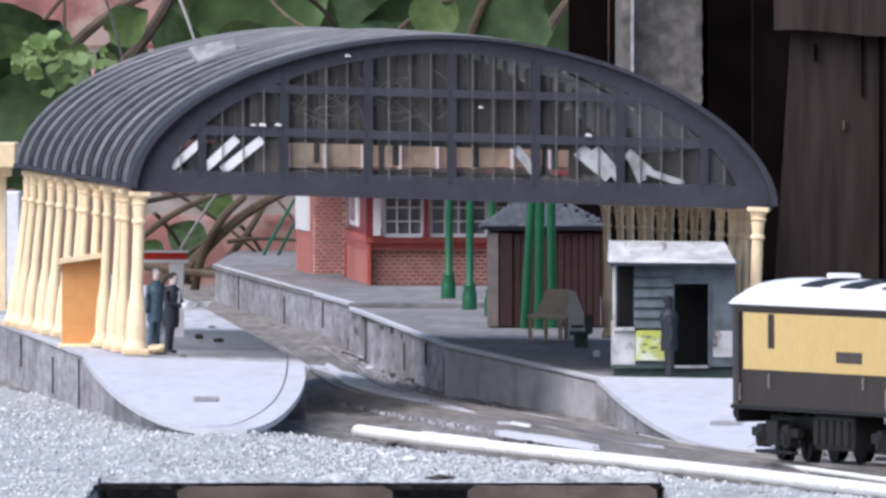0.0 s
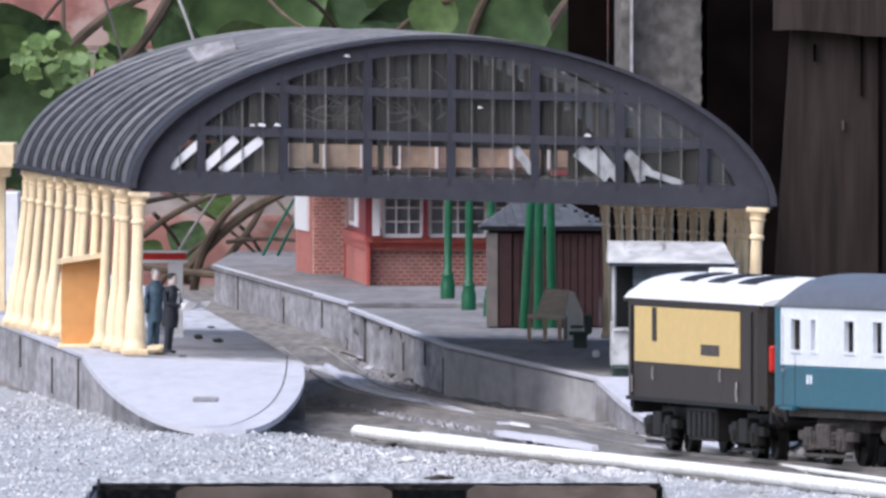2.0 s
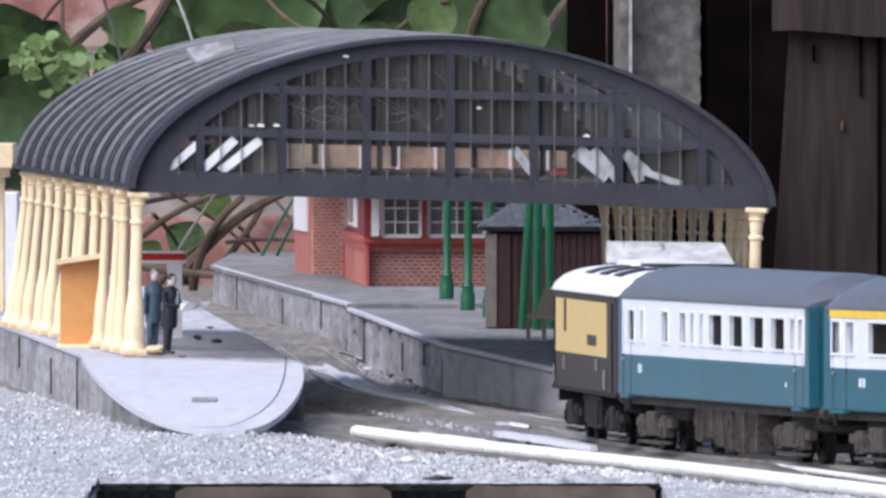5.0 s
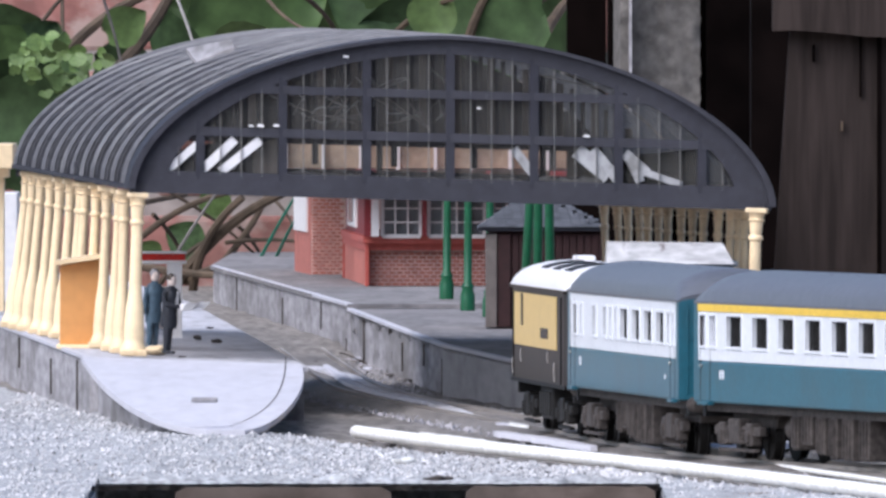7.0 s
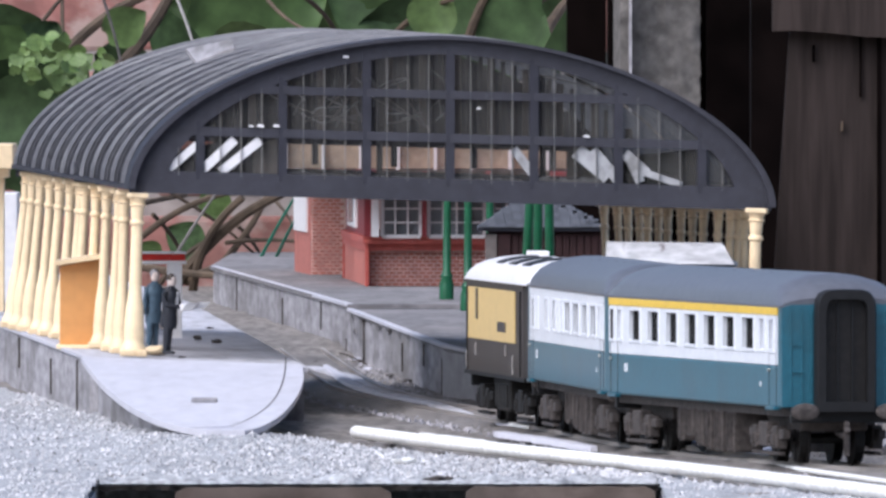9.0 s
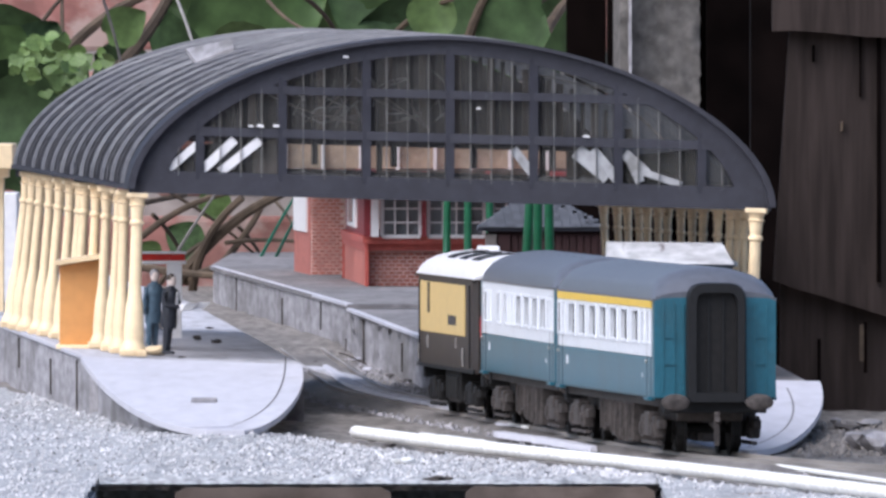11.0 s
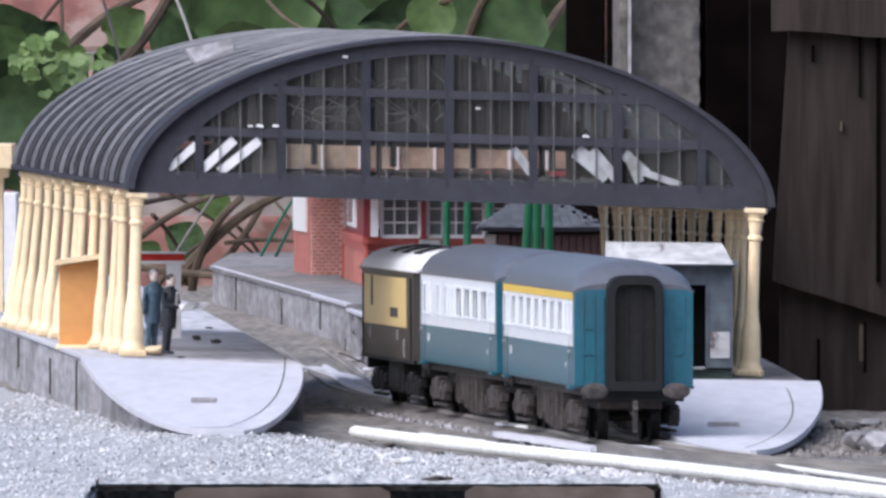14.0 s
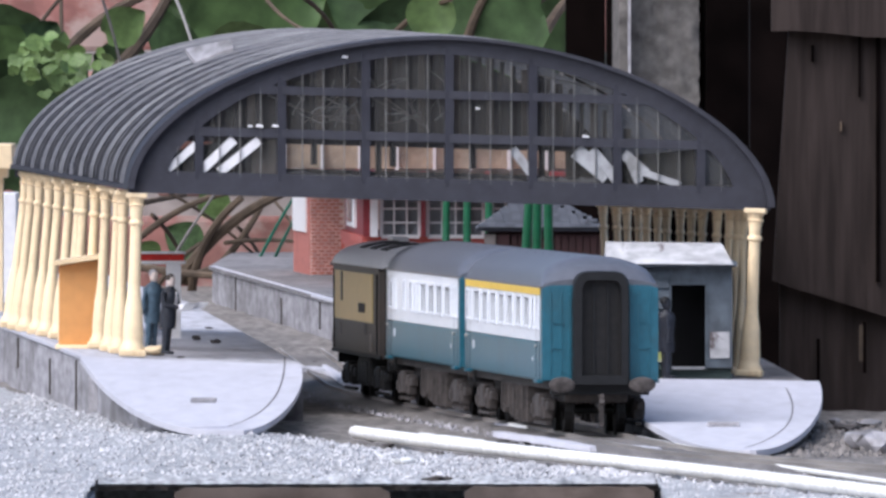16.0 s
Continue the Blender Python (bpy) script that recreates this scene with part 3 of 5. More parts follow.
def arch(a, b, k=1.0, lift=0.0):
    """A point on the roof: a across 0..1, b along 0..1, k the share of the span from its middle."""
    u = abs(2 * a - 1)
    h = max(0.0, 1 - u ** POWER) ** (1 / POWER)
    return L0 + CH * (0.5 + (a - 0.5) * k) + AX * b + Vector((5.0 * a * b, 0, RISE * h * k + lift + 2.5 * b))


def arch_steps(n=44):
    return [0.5 - 0.5 * math.cos(math.pi * i / n) for i in range(n + 1)]


canopy = thing("station_roof", "dark slate-grey arched train-shed roof with glazed gable", "station roof")


def arch_band(b0, b1, k0, k1, lift=0.0):
    bm = B()
    loft(bm, [[arch(a, b0, k0, lift), arch(a, b0, k1, lift), arch(a, b1, k1, lift), arch(a, b1, k0, lift)] for a in arch_steps()])
    return bm


part("gable_arch", arch_band(0, 0.02, 0.905, 1.0), M["canopy"], canopy, smooth=True)
part("gable_lip", arch_band(-0.006, 0.03, 1.0, 1.022), M["canopy"], canopy, smooth=True)


def gable_bar(name, a0, z0, a1, z1, w, depth=0.01, material=None, at=0.0):
    """A flat bar in the plane of the gable."""
    p, q = L0 + CH * a0 + AX * at + Vector((5 * a0 * at, 0, z0 + 2.5 * at)), L0 + CH * a1 + AX * at + Vector((5 * a1 * at, 0, z1 + 2.5 * at))
    d = (q - p).normalized()
    s = d.cross(Vector((0, 1, 0))).normalized() * (w / 2)
    e = AX * depth
    bm = B()
    loft(bm, [[p - s, p + s, p + s + e, p - s + e], [q - s, q + s, q + s + e, q - s + e]])
    return part(name, bm, material or M["canopy"], canopy)


def inner(a):
    u = abs(2 * a - 1) / 0.915
    return RISE * 0.915 * max(0.0, 1 - min(1, u) ** POWER) ** (1 / POWER)


gable_bar("tie_beam", 0.0, 2.6, 1.0, 2.6, 7.6, 0.016)
gable_bar("beam_lip", -0.005, -0.6, 1.005, -0.6, 1.2, 0.02)
MULL = [0.104, 0.235, 0.368, 0.5, 0.632, 0.765, 0.896]
for a in MULL:
    gable_bar("mullion", a, 4, a, inner(a) + 1.5, 2.9, 0.009)
gable_bar("transom", 0.045, 20.0, 0.955, 20.0, 3.0, 0.008)
gable_bar("transom", 0.17, 34.5, 0.83, 34.5, 2.8, 0.008)
for i in range(29):
    a = 0.037 + 0.033 * i
    if inner(a) > 7 and min(abs(a - m) for m in MULL) > 0.012:
        gable_bar("glazing_bar", a, 5, a, inner(a), 0.15 + 0.06 * (i % 3), 0.003, M["lead"])
bm = B()
v = [bm.verts.new(L0 + CH * a + AX * 0.006 + Vector((0, 0, 3))) for a in (0.03, 0.97)]
top = [bm.verts.new(L0 + CH * a + AX * 0.006 + Vector((0, 0, max(3.5, inner(a))))) for a in [0.97 - 0.94 * i / 30 for i in range(31)]]
bm.faces.new(v + top)
gl = part("gable_glass", bm, GLASS, canopy, "dusty clear glazing")
gl.visible_shadow = False

for a in MULL:
    gable_bar("rear_mullion", a, 4, a, inner(a) + 3, 2.0, 0.009, at=0.99)
gable_bar("rear_transom", 0.045, 12.5, 0.955, 12.5, 2.6, 0.008, at=0.99)
gable_bar("rear_transom", 0.14, 30, 0.86, 30, 2.6, 0.008, at=0.99)
for i in range(46):
    a = 0.07 + 0.835 * i / 45
    if 0.24 < a < 0.5 and i % 3:
        continue
    top_ = inner(a) + 2
    if top_ > 18:
        gable_bar("joint_slat", a, 16.5, a, top_, 1.5 + 0.9 * (i % 3 == 0), 0.004, M["canopy"] if i % 3 else M["taupe"], at=0.5 + 0.004 * (i % 2))
gable_bar("joint_transom", 0.06, 17.0, 0.94, 17.0, 2.2, 0.008, at=0.495)
gable_bar("joint_transom", 0.15, 33.0, 0.85, 33.0, 2.0, 0.008, at=0.495)
for a in (0.235, 0.5, 0.765):
    gable_bar("joint_mullion", a, 3, a, inner(a) + 2, 1.8, 0.008, at=0.497)
# plain sheet added behind the slats, only to darken the far end
bm = B()
pts = [arch(a, 1.0, 0.99) for a in [0.03 + 0.94 * i / 30 for i in range(31)]]
low = [arch(a, 1.0, 0.99) * 1.0 for a in (0.97, 0.03)]
low = [Vector((p.x, p.y, L0.z + CH.z * 0.5 + AX.z + 2.5 + 13)) for p in low]
loft(bm, [[Vector((p.x, p.y, max(p.z, low[0].z))) for p in pts] + low, [Vector((p.x, p.y + 3, max(p.z, low[0].z))) for p in pts] + [p + Vector((0, 3, 0)) for p in low]])
part("rear_screen", bm, M["canopy"], canopy)
RIBS = [0.0, 0.085, 0.17, 0.25, 0.335, 0.42, 0.50, 0.585, 0.67, 0.75, 0.835, 0.92, 1.0]
for b in RIBS[1:]:
    bm = B()
    up = 1.2 if b < 0.52 else 0
    loft(bm, [[arch(a, b + o, k, up) for o, k in ((-0.0021, 0.998), (-0.0016, 1.0085), (0.0016, 1.0085), (0.0021, 0.998))] for a in arch_steps(40)])
    part("roof_rib", bm, M["rib"], canopy, "proud rib worn pale along its crest")
for b0, b1 in zip(RIBS, RIBS[1:]):
    for f in (0.36, 0.68):
        bm = B()
        up = 1.2 if b0 < 0.49 else 0
        tube(bm, [arch(a, b0 + (b1 - b0) * f, 0.9985, up) for a in arch_steps(32)], 0.3, 5)
        part("roof_bar", bm, M["rib"], canopy)
for i, (b0, b1) in enumerate(zip(RIBS, RIBS[1:])):
    bm = B()
    up = 1.2 if b0 < 0.49 else 0
    loft(bm, [[arch(a, b0, 0.998, up), arch(a, b1, 0.998, up)] for a in arch_steps(24)], close=False)
    part("roof_glazing", bm, ROOFGLAZE, canopy, smooth=True)
bm = B()
for k in range(1):
    q = [arch(a, b, 1.0, l) for a, b, l in ((0.195, 0.47, 1.6), (0.255, 0.46, 2.4), (0.262, 0.52, 4.6), (0.19, 0.525, 6.4))]
    loft(bm, [[p + Vector((0, 0, -1.4)) for p in q], q])
part("loose_pane", bm, M["wall"], canopy, "loose milky pane lying on the roof")
# loose white strips of plastic leaning inside the gable
for a0, z0, a1, z1, w in ((0.055, 7, 0.10, 15.5, 2.6), (0.108, 7, 0.16, 17.5, 3.0), (0.137, 6.5, 0.20, 17.5, 3.0), (0.700, 17, 0.75, 8.5, 5.0), (0.725, 17.5, 0.765, 7.5, 3.4), (0.775, 16.5, 0.81, 10, 3.6), (0.805, 10.5, 0.865, 6.5, 2.2), (0.785, 14, 0.80, 7, 3.0), (0.60, 17, 0.63, 9, 3)):
    gable_bar("loose_strip", a0, z0, a1, z1, w, 0.003, M["locoroof"] if a0 < 0.5 else M["milky"], at=0.002)
# dull sheets added behind the loose strips to paint the dark seen there
for a0, a1, z0, z1, m_ in ((0.05, 0.10, 6, 15, "canopy"), (0.108, 0.19, 6, 18.5, "canopy"), (0.188, 0.232, 6, 18.5, "taupe"), (0.772, 0.892, 6, 18.5, "dark")):
    bm = B()
    p, q = L0 + CH * a0 + AX * 0.012, L0 + CH * a1 + AX * 0.012
    loft(bm, [[v_ + Vector((0, y, z)) for y, z in ((0, z0), (1.5, z0), (1.5, z1 - (3 if v_ is p else 0)), (0, z1 - (3 if v_ is p else 0)))] for v_ in (p, q)])
    part("blank_sheet", bm, M[m_], canopy, "dull sheet added to darken a gable pane")
# cobwebbed wires inside the gable
for a0, z0, a1, z1 in ((0.38, 38, 0.47, 24), (0.42, 39, 0.48, 22), (0.385, 33, 0.465, 26), (0.44, 44, 0.455, 26), (0.25, 30, 0.36, 24), (0.28, 24, 0.34, 34), (0.32, 25, 0.36, 36), (0.63, 43, 0.76, 38), (0.3, 26.5, 0.37, 27), (0.41, 24.5, 0.45, 26.5)):
    bm = B()
    p, q = L0 + CH * a0 + AX * 0.04 + Vector((0, 0, z0)), L0 + CH * a1 + AX * 0.05 + Vector((0, 0, z1))
    tube(bm, bez(p, p.lerp(q, 0.3) + Vector((0, 0, -0.8)), p.lerp(q, 0.7) + Vector((0.6, 0, -0.8)), q, 8), 0.26, 5)
    part("wire", bm, M["string"], canopy)
for b, tall_ in ((0.49, 6.6), (1.0, 1.5)):
    bm = B()
    p, q = L0 + AX * b, L0 + CH + AX * b
    loft(bm, [[p + Vector((0, y, z)) for y, z in ((0, -1), (6, -1), (6, tall_), (0, tall_))], [q + Vector((0, y, z)) for y, z in ((0, -1), (6, -1), (6, tall_), (0, tall_))]])
    part("tie_beam", bm, M["canopy"], canopy)
for a, drop in ((0.0, 0.4), (1.0, 6.4)):
    bm = B()
    p, q = L0 + CH * a, L0 + CH * a + AX + Vector((5 * a, 0, 2.5))
    loft(bm, [[p + Vector((x, 0, z)) for x, z in ((-1.6, -0.4), (1.6, -0.4), (1.6, 1), (-1.6, 1))], [q + Vector((x - 3 * a, 0, z)) for x, z in ((-1.6, -drop), (1.6, -drop), (1.6, 1), (-1.6, 1))]])
    part("wall_plate", bm, M["canopy"], canopy)
# broken mouldings, dust and cobweb threads caught behind the glazing
wr = random.Random(21)
for k in range(34):
    a0, z0 = (wr.uniform(0.26, 0.38), wr.uniform(22, 33)) if k % 2 else (wr.uniform(0.38, 0.52), wr.uniform(22, 38))
    p = L0 + CH * a0 + AX * 0.06 + Vector((0, 0, z0))
    ang = wr.uniform(0, math.pi)
    q = p + Vector((math.cos(ang), 0, math.sin(ang))) * wr.uniform(4, 11)
    if q.z - L0.z - CH.z * a0 > inner(a0) - 4:
        continue
    bm = B()
    m_ = p.lerp(q, 0.5) + Vector((wr.uniform(-1.5, 1.5), 0, wr.uniform(-1.5, 1.5)))
    tube(bm, bez(p, p.lerp(m_, 0.7), m_.lerp(q, 0.3), q, 8), wr.uniform(0.12, 0.3), 5)
    part("thread", bm, M["milky"], canopy)
for a0, a1, h0 in ((0.14, 0.37, 1.6), (0.38, 0.49, 0.9), (0.51, 0.62, 1.2), (0.64, 0.75, 3.2), (0.89, 0.95, 1.4)):
    bm = B()
    rows = []
    for i in range(25):
        a = a0 + (a1 - a0) * i / 24
        p = L0 + CH * a + AX * 0.04 + Vector((0, 0, 5.5))
        h = 0.5 + h0 * (0.5 + 0.5 * noise.noise(Vector((a * 60, h0, 0)))) + 0.5 * noise.noise(Vector((a * 190, 3, h0)))
        rows.append([p, p + Vector((0, 14, 0)), p + Vector((0, 9, h)), p + Vector((0, 3, h))])
    loft(bm, rows)
    part("dust_drift", bm, M["milky"], canopy, "pale dust and flakes along the tie beam")
for a0, z0, r in ((0.20, 22, 0.9), (0.225, 22.2, 0.8), (0.185, 22, 0.6), (0.715, 21.6, 0.8), (0.335, 46, 0.7), (0.545, 30, 0.6)):
    bm = B()
    p = L0 + CH * a0 + Vector((0, -1.5, z0))
    loft(bm, [[p + Vector((x * r, y, z * r)) for x, z in ((-1.6, 0), (1.4, -0.2), (1.1, 0.7), (-0.9, 1.1))] for y in (0, 1.6)])
    part("flake", bm, M["locoroof"], canopy, "white flake stuck on the gable")


def column(lean=0.0, height=54.0):
    """A turned column: square base, swollen foot, plain shaft, ringed capital."""
    c = thing("column", "cream moulded plastic column carrying the arched roof", "column", group="roof columns")
    bm = B()
    box(bm, -4.6, 4.6, -4.6, 4.6, 0, 2.2, 0.5)
    part("base", bm, M["columns"], c)
    bm = B()
    h = height
    lathe(bm, [(4.2, 2), (4.2, 3), (3.4, 4.2), (3.3, 6), (3.5, 7), (3.2, 12), (3.0, 16), (2.35, 20), (2.25, 21.5), (2.1, 23), (1.9, h - 12), (1.9, h - 11), (2.5, h - 10.4), (2.5, h - 9.6), (1.9, h - 9), (2.3, h - 4.6), (2.9, h - 4), (2.3, h - 3.4), (2.9, h - 1.5)], seg=14, lean=(lean, 0))
    part("shaft", bm, M["columns"], c, smooth=True)
    bm = B()
    box(bm, -3.6 + lean, 3.6 + lean, -3.6, 3.6, h - 1.6, h, 0.3)
    part("capital", bm, M["columns"], c)
    return c


cr = random.Random(3)


def put_columns(spots, feet, tops, floor_z, slim):
    """A row of columns between two lines of feet and heads, front to rear."""
    first, tall = None, 1.0
    for b in spots:
        foot, head = Vector(feet[0]).lerp(Vector(feet[1]), b), Vector(tops[0]).lerp(Vector(tops[1]), b)
        x, y = foot.x + cr.uniform(-0.5, 0.5), foot.y + cr.uniform(-4, 4)
        z = floor_z(x, y)
        h = head.z - z
        if first is None:
            tall = h
            first = column(0.0, h)
        m = pose(x * MM, y * MM, z * MM, 0, math.degrees(math.atan2(head.x - x, h)) + cr.uniform(-0.4, 0.4), cr.uniform(-8, 8)) @ Matrix.Diagonal((1 if b == spots[0] else slim, 1, h / tall, 1))
        if b == spots[0]:
            first.matrix_basis = m
        else:
            copy_thing(first, m)


put_columns((0.01, 0.11, 0.17, 0.27, 0.36, 0.46, 0.50, 0.59, 0.68, 0.76, 0.86, 0.93, 1.0), ((-103.2, 7595, 0), (-157, 8215, 0)), ((-101.9, 7595, 68.9), (-150.6, 8215, 72.4)), z_left, 0.85)
put_columns((0.0, 0.07, 0.11, 0.16, 0.23, 0.33, 0.40, 0.47, 0.56, 0.62, 0.69, 0.75, 0.83, 0.90, 1.0), ((101.9, 7535, 0), (60.1, 8160, 0)), ((104.4, 7535, 64.3), (57.6, 8160, 61.5)), z_right, 0.68)


# ---- station building ----
def bricks(parent, org, ux, length, height, bw=3.2, bh=1.6, gap=0.55):
    """A brick skin on a wall from org along ux, each brick proud of the mortar."""
    bm = B()
    box(bm, 0, bw - gap, -0.45, 0.1, 0, bh - gap)
    full = mesh_of("brick", bm, M["brick"])
    bm = B()
    box(bm, 0, bw / 2 - gap, -0.45, 0.1, 0, bh - gap)
    half = mesh_of("brick", bm, M["brick"])
    ang = math.degrees(math.atan2(ux[1], ux[0]))
    for r in range(int(height / bh)):
        x = 0.0
        if r % 2:
            o = new("brick", half)
            o.parent = parent
            o.matrix_basis = pose(org[0] * MM, org[1] * MM, (org[2] + r * bh) * MM, 0, 0, ang)
            x = bw / 2
        while x + bw <= length + 0.01:
            o = new("brick", full)
            o.parent = parent
            o.matrix_basis = pose((org[0] + ux[0] * x) * MM, (org[1] + ux[1] * x) * MM, (org[2] + r * bh) * MM, 0, 0, ang)
            x += bw


def block(name, material, parent, p, q, depth, z0, z1, label=""):
    """A wall slab from p to q in plan, depth behind it."""
    d = Vector((q[0] - p[0], q[1] - p[1])).normalized()
    n = Vector((-d.y, d.x)) * depth
    bm = B()
    prism(bm, [p, q, (q[0] + n.x, q[1] + n.y), (p[0] + n.x, p[1] + n.y)], z0, z1)
    return part(name, bm, material, parent, label)


PF = 15.4
house = thing("station_building", "red-brick station building with white sash windows and bay", "building")
hw = block("wall", M["mortar"], house, (-58, 9985), (70, 9985), 180, PF, 64)
block("side_wall", M["brick"], house, (-66.5, 10140), (-58.4, 9985), 20, PF, 64)
# bay
bayl, bayc, bayr = (-43.0, 9860), (-32.0, 9545), (60, 9545)
bay = block("bay", M["brick"], house, bayl, bayc, 30, PF, 33.5)
bf = block("bay_front", M["mortar"], house, bayc, bayr, 120, PF, 33.5)
sillz = 33.5
bm = B()
prism(bm, [(bayl[0] - 1.5, bayl[1]), (bayc[0] - 1.5, bayc[1] - 12), (bayr[0], bayr[1] - 12), (bayr[0], bayr[1] + 140), (bayl[0], bayl[1] + 60)], sillz, sillz + 3)
part("bay_sill", bm, M["redtrim"], house)
bm = B()
prism(bm, [(bayl[0] - 0.8, bayl[1]), (bayc[0] - 0.8, bayc[1] - 6), (bayr[0], bayr[1] - 6), (bayr[0], bayr[1] + 140), (bayl[0], bayl[1] + 60)], sillz - 3, sillz)
part("string_course", bm, M["redtrim"], house)
for p in (bayl, bayc):
    bm = B()
    box(bm, p[0] - 0.9, p[0] + 0.9, p[1] - 8, p[1] + 8, PF, sillz, 0.3)
    part("corner_pier", bm, M["redtrim"], house)


def sash(x0, x1, y, z0, z1, nx, nz, rails=0.36):
    """A white sash window with its panes, facing the line."""
    w = part("window", (lambda bm: (box(bm, x0 - 0.3, x1 + 0.3, y + 4, y + 9, z0, z1), bm)[1])(B()), M["pane"], house, "window panes painted the grey of reflected sky")
    for i in range(nx + 1):
        x = x0 + (x1 - x0) * i / nx
        e = 0.8 if i in (0, nx) else rails
        one("glazing_bar", M["frame"], w, x - e, x + e, y, y + 4, z0, z1)
    for i in range(nz + 1):
        z = z0 + (z1 - z0) * i / nz
        e = 0.8 if i in (0, nz) else rails
        one("glazing_bar", M["frame"], w, x0, x1, y - 0.4, y + 3.6, z - e, z + e)
    return w


bricks(bf, (bayc[0] + 1.2, bayc[1], PF + 0.3), (1, -0.49 / 1.0 * 0.0), 52, 14.5)
bricks(hw, (-57.6, 9985, PF + 0.3), (1, 0), 15.5, 48)
yb = 9530
sash(-25.5, -9.5, yb, 36.5, 60, 3, 4)
sash(-6.0, 17.5, yb, 36.5, 60, 4, 4)
sash(21, 44, yb, 36.5, 60, 4, 4)
for x0, x1, m_ in ((-33, -30.2, "darkred"), (-30.2, -27, "frame"), (-9.0, -6.8, "darkred"), (18, 20.4, "darkred"), (45, 60, "darkred")):
    one("window_post", M[m_], house, x0, x1, yb - 6, yb + 12, 36.5, 64)
block("bay_side", M["darkred"], house, (-42.3, 9860), (-33.2, 9560), 6, 36.5, 64)
block("side_window", M["frame"], house, (-41.4, 9800), (-37.4, 9668), 4, 39, 60, "white narrow side sash")
for t_ in (0.15, 0.5):
    block("side_pane", M["pane"], house, (-41.4 + 3 * t_, 9780 - 100 * t_), (-40.6 + 3 * t_, 9754 - 100 * t_), 4, 41, 59)
one("bay_head", M["redtrim"], house, -44, 62, 9500, 9860, 55.5, 59.5)
block("end_window", M["frame"], house, (-66.9, 10130), (-60.6, 10010), 4, 34, 62, "tall white end window")
bm = B()
prism(bm, [(-69, 9700), (75, 9700), (75, 10200), (-69, 10200)], 64.2, 75)
part("fascia", bm, M["buff"], house, "weathered buff canopy fascia")
for i in range(9):
    one("fascia_post", M["frame"], house, -68 + i * 16, -66.6 + i * 16, 9697, 9700, 63.5, 75.6)
bm = B()
prism(bm, [(-66, 9800), (75, 9800), (75, 10220), (-66, 10220)], 76, 84)
part("parapet", bm, M["taupe"], house)

# ---- green poles ----
POLE_PROFILE = [(2.9, 0), (2.9, 6), (2.2, 8.5), (2.6, 9.5), (1.6, 11), (1.5, 30), (1.45, 51)]


def pole(x, y, z, lean=(0, 0), h=62, foot=True):
    g = thing("canopy_post", "glossy dark green cast post with a stepped foot" if foot else "plain glossy green post leaning in a bundle", "post", x, y, z, group="green platform posts")
    bm = B()
    pr = POLE_PROFILE if foot else [(1.75, 0), (1.7, h * 0.5), (1.7, h)]
    lathe(bm, pr, seg=12, lean=lean)
    part("shaft", bm, M["green"], g, smooth=True)


pole(1.4, 9080, 15.4, (0.4, 0))
pole(9.6, 8860, 13.6, (0.3, 0), 56)
pole(18, 8700, 13.2, (0, 0))
for x, y, lx in ((29.4, 8360, 3.0), (34.6, 8345, 0.6), (40.0, 8385, -0.8)):
    pole(x, y, 12.8, (lx, 0), 52, False)

# ---- maroon shed ----
shed = thing("platform_shed", "dark maroon boarded shed with slate hipped roof", "shed", group="")
sx0, sx1, sy0, sy1, sz0, sz1 = 15.8, 58, 8440, 8500, 12.6, 48.6
one("wall", M["maroon"], shed, sx0 + 1, sx1, sy0, sy1, sz0, sz1)
for i in range(13):
    x = sx0 + 10 + i * 2.7
    one("board", M["maroon"], shed, x, x + 2.35, sy0 - 1.5, sy0, sz0, sz1 - 1, bev=0.15)
one("corner_board", M["taupe"], shed, sx0, sx0 + 4.2, sy0 - 3, sy0 + 20, sz0, sz1 - 1, bev=0.2)
one("corner_board", M["maroon"], shed, sx0 + 4.6, sx0 + 9.4, sy0 - 2.4, sy0 + 10, sz0, sz1 - 1, bev=0.2)
one("eave", M["canopy"], shed, sx0 - 3, sx1 + 3, sy0 - 5, sy1 + 5, sz1, sz1 + 1.2)
bm = B()
a = [bm.verts.new(p) for p in ((sx0 - 3, sy0 - 5, sz1 + 1.2), (sx1 + 3, sy0 - 5, sz1 + 1.2), (sx1 + 3, sy1 + 5, sz1 + 1.2), (sx0 - 3, sy1 + 5, sz1 + 1.2))]
r0, r1 = bm.verts.new((sx0 + 14, (sy0 + sy1) / 2, sz1 + 13)), bm.verts.new((sx1 - 16, (sy0 + sy1) / 2, sz1 + 13))
for f in ((a[0], a[1], r1, r0), (a[1], a[2], r1), (a[2], a[3], r0, r1), (a[3], a[0], r0)):
    bm.faces.new(f)
roof = part("roof", bm, M["slate"], shed, "grey slate hipped roof")
bm = B()
box(bm, 0, 3.3, -0.25, 0.1, 0, 3.4)
sm = mesh_of("slate", bm, M["slate"])
for r in range(12):
    f = r / 12
    xa, xb = sx0 - 3 + 17 * f, sx1 + 3 - 19 * f
    n = int((xb - xa) / 3.5)
    for i in range(n):
        o = new("slate", sm)
        o.parent = roof
        o.matrix_basis = pose((xa + 0.5 + i * 3.5 + (1.7 if r % 2 else 0) * (i < n - 1)) * MM, (sy0 - 6.2 + 35 * f) * MM, (sz1 + 1.4 + 11.8 * f) * MM, -72)

# ---- bench ----
bench = thing("double_bench", "tan moulded back-to-back platform bench", "bench", 29.5, 8085, 12.2, 0)
bm = B()
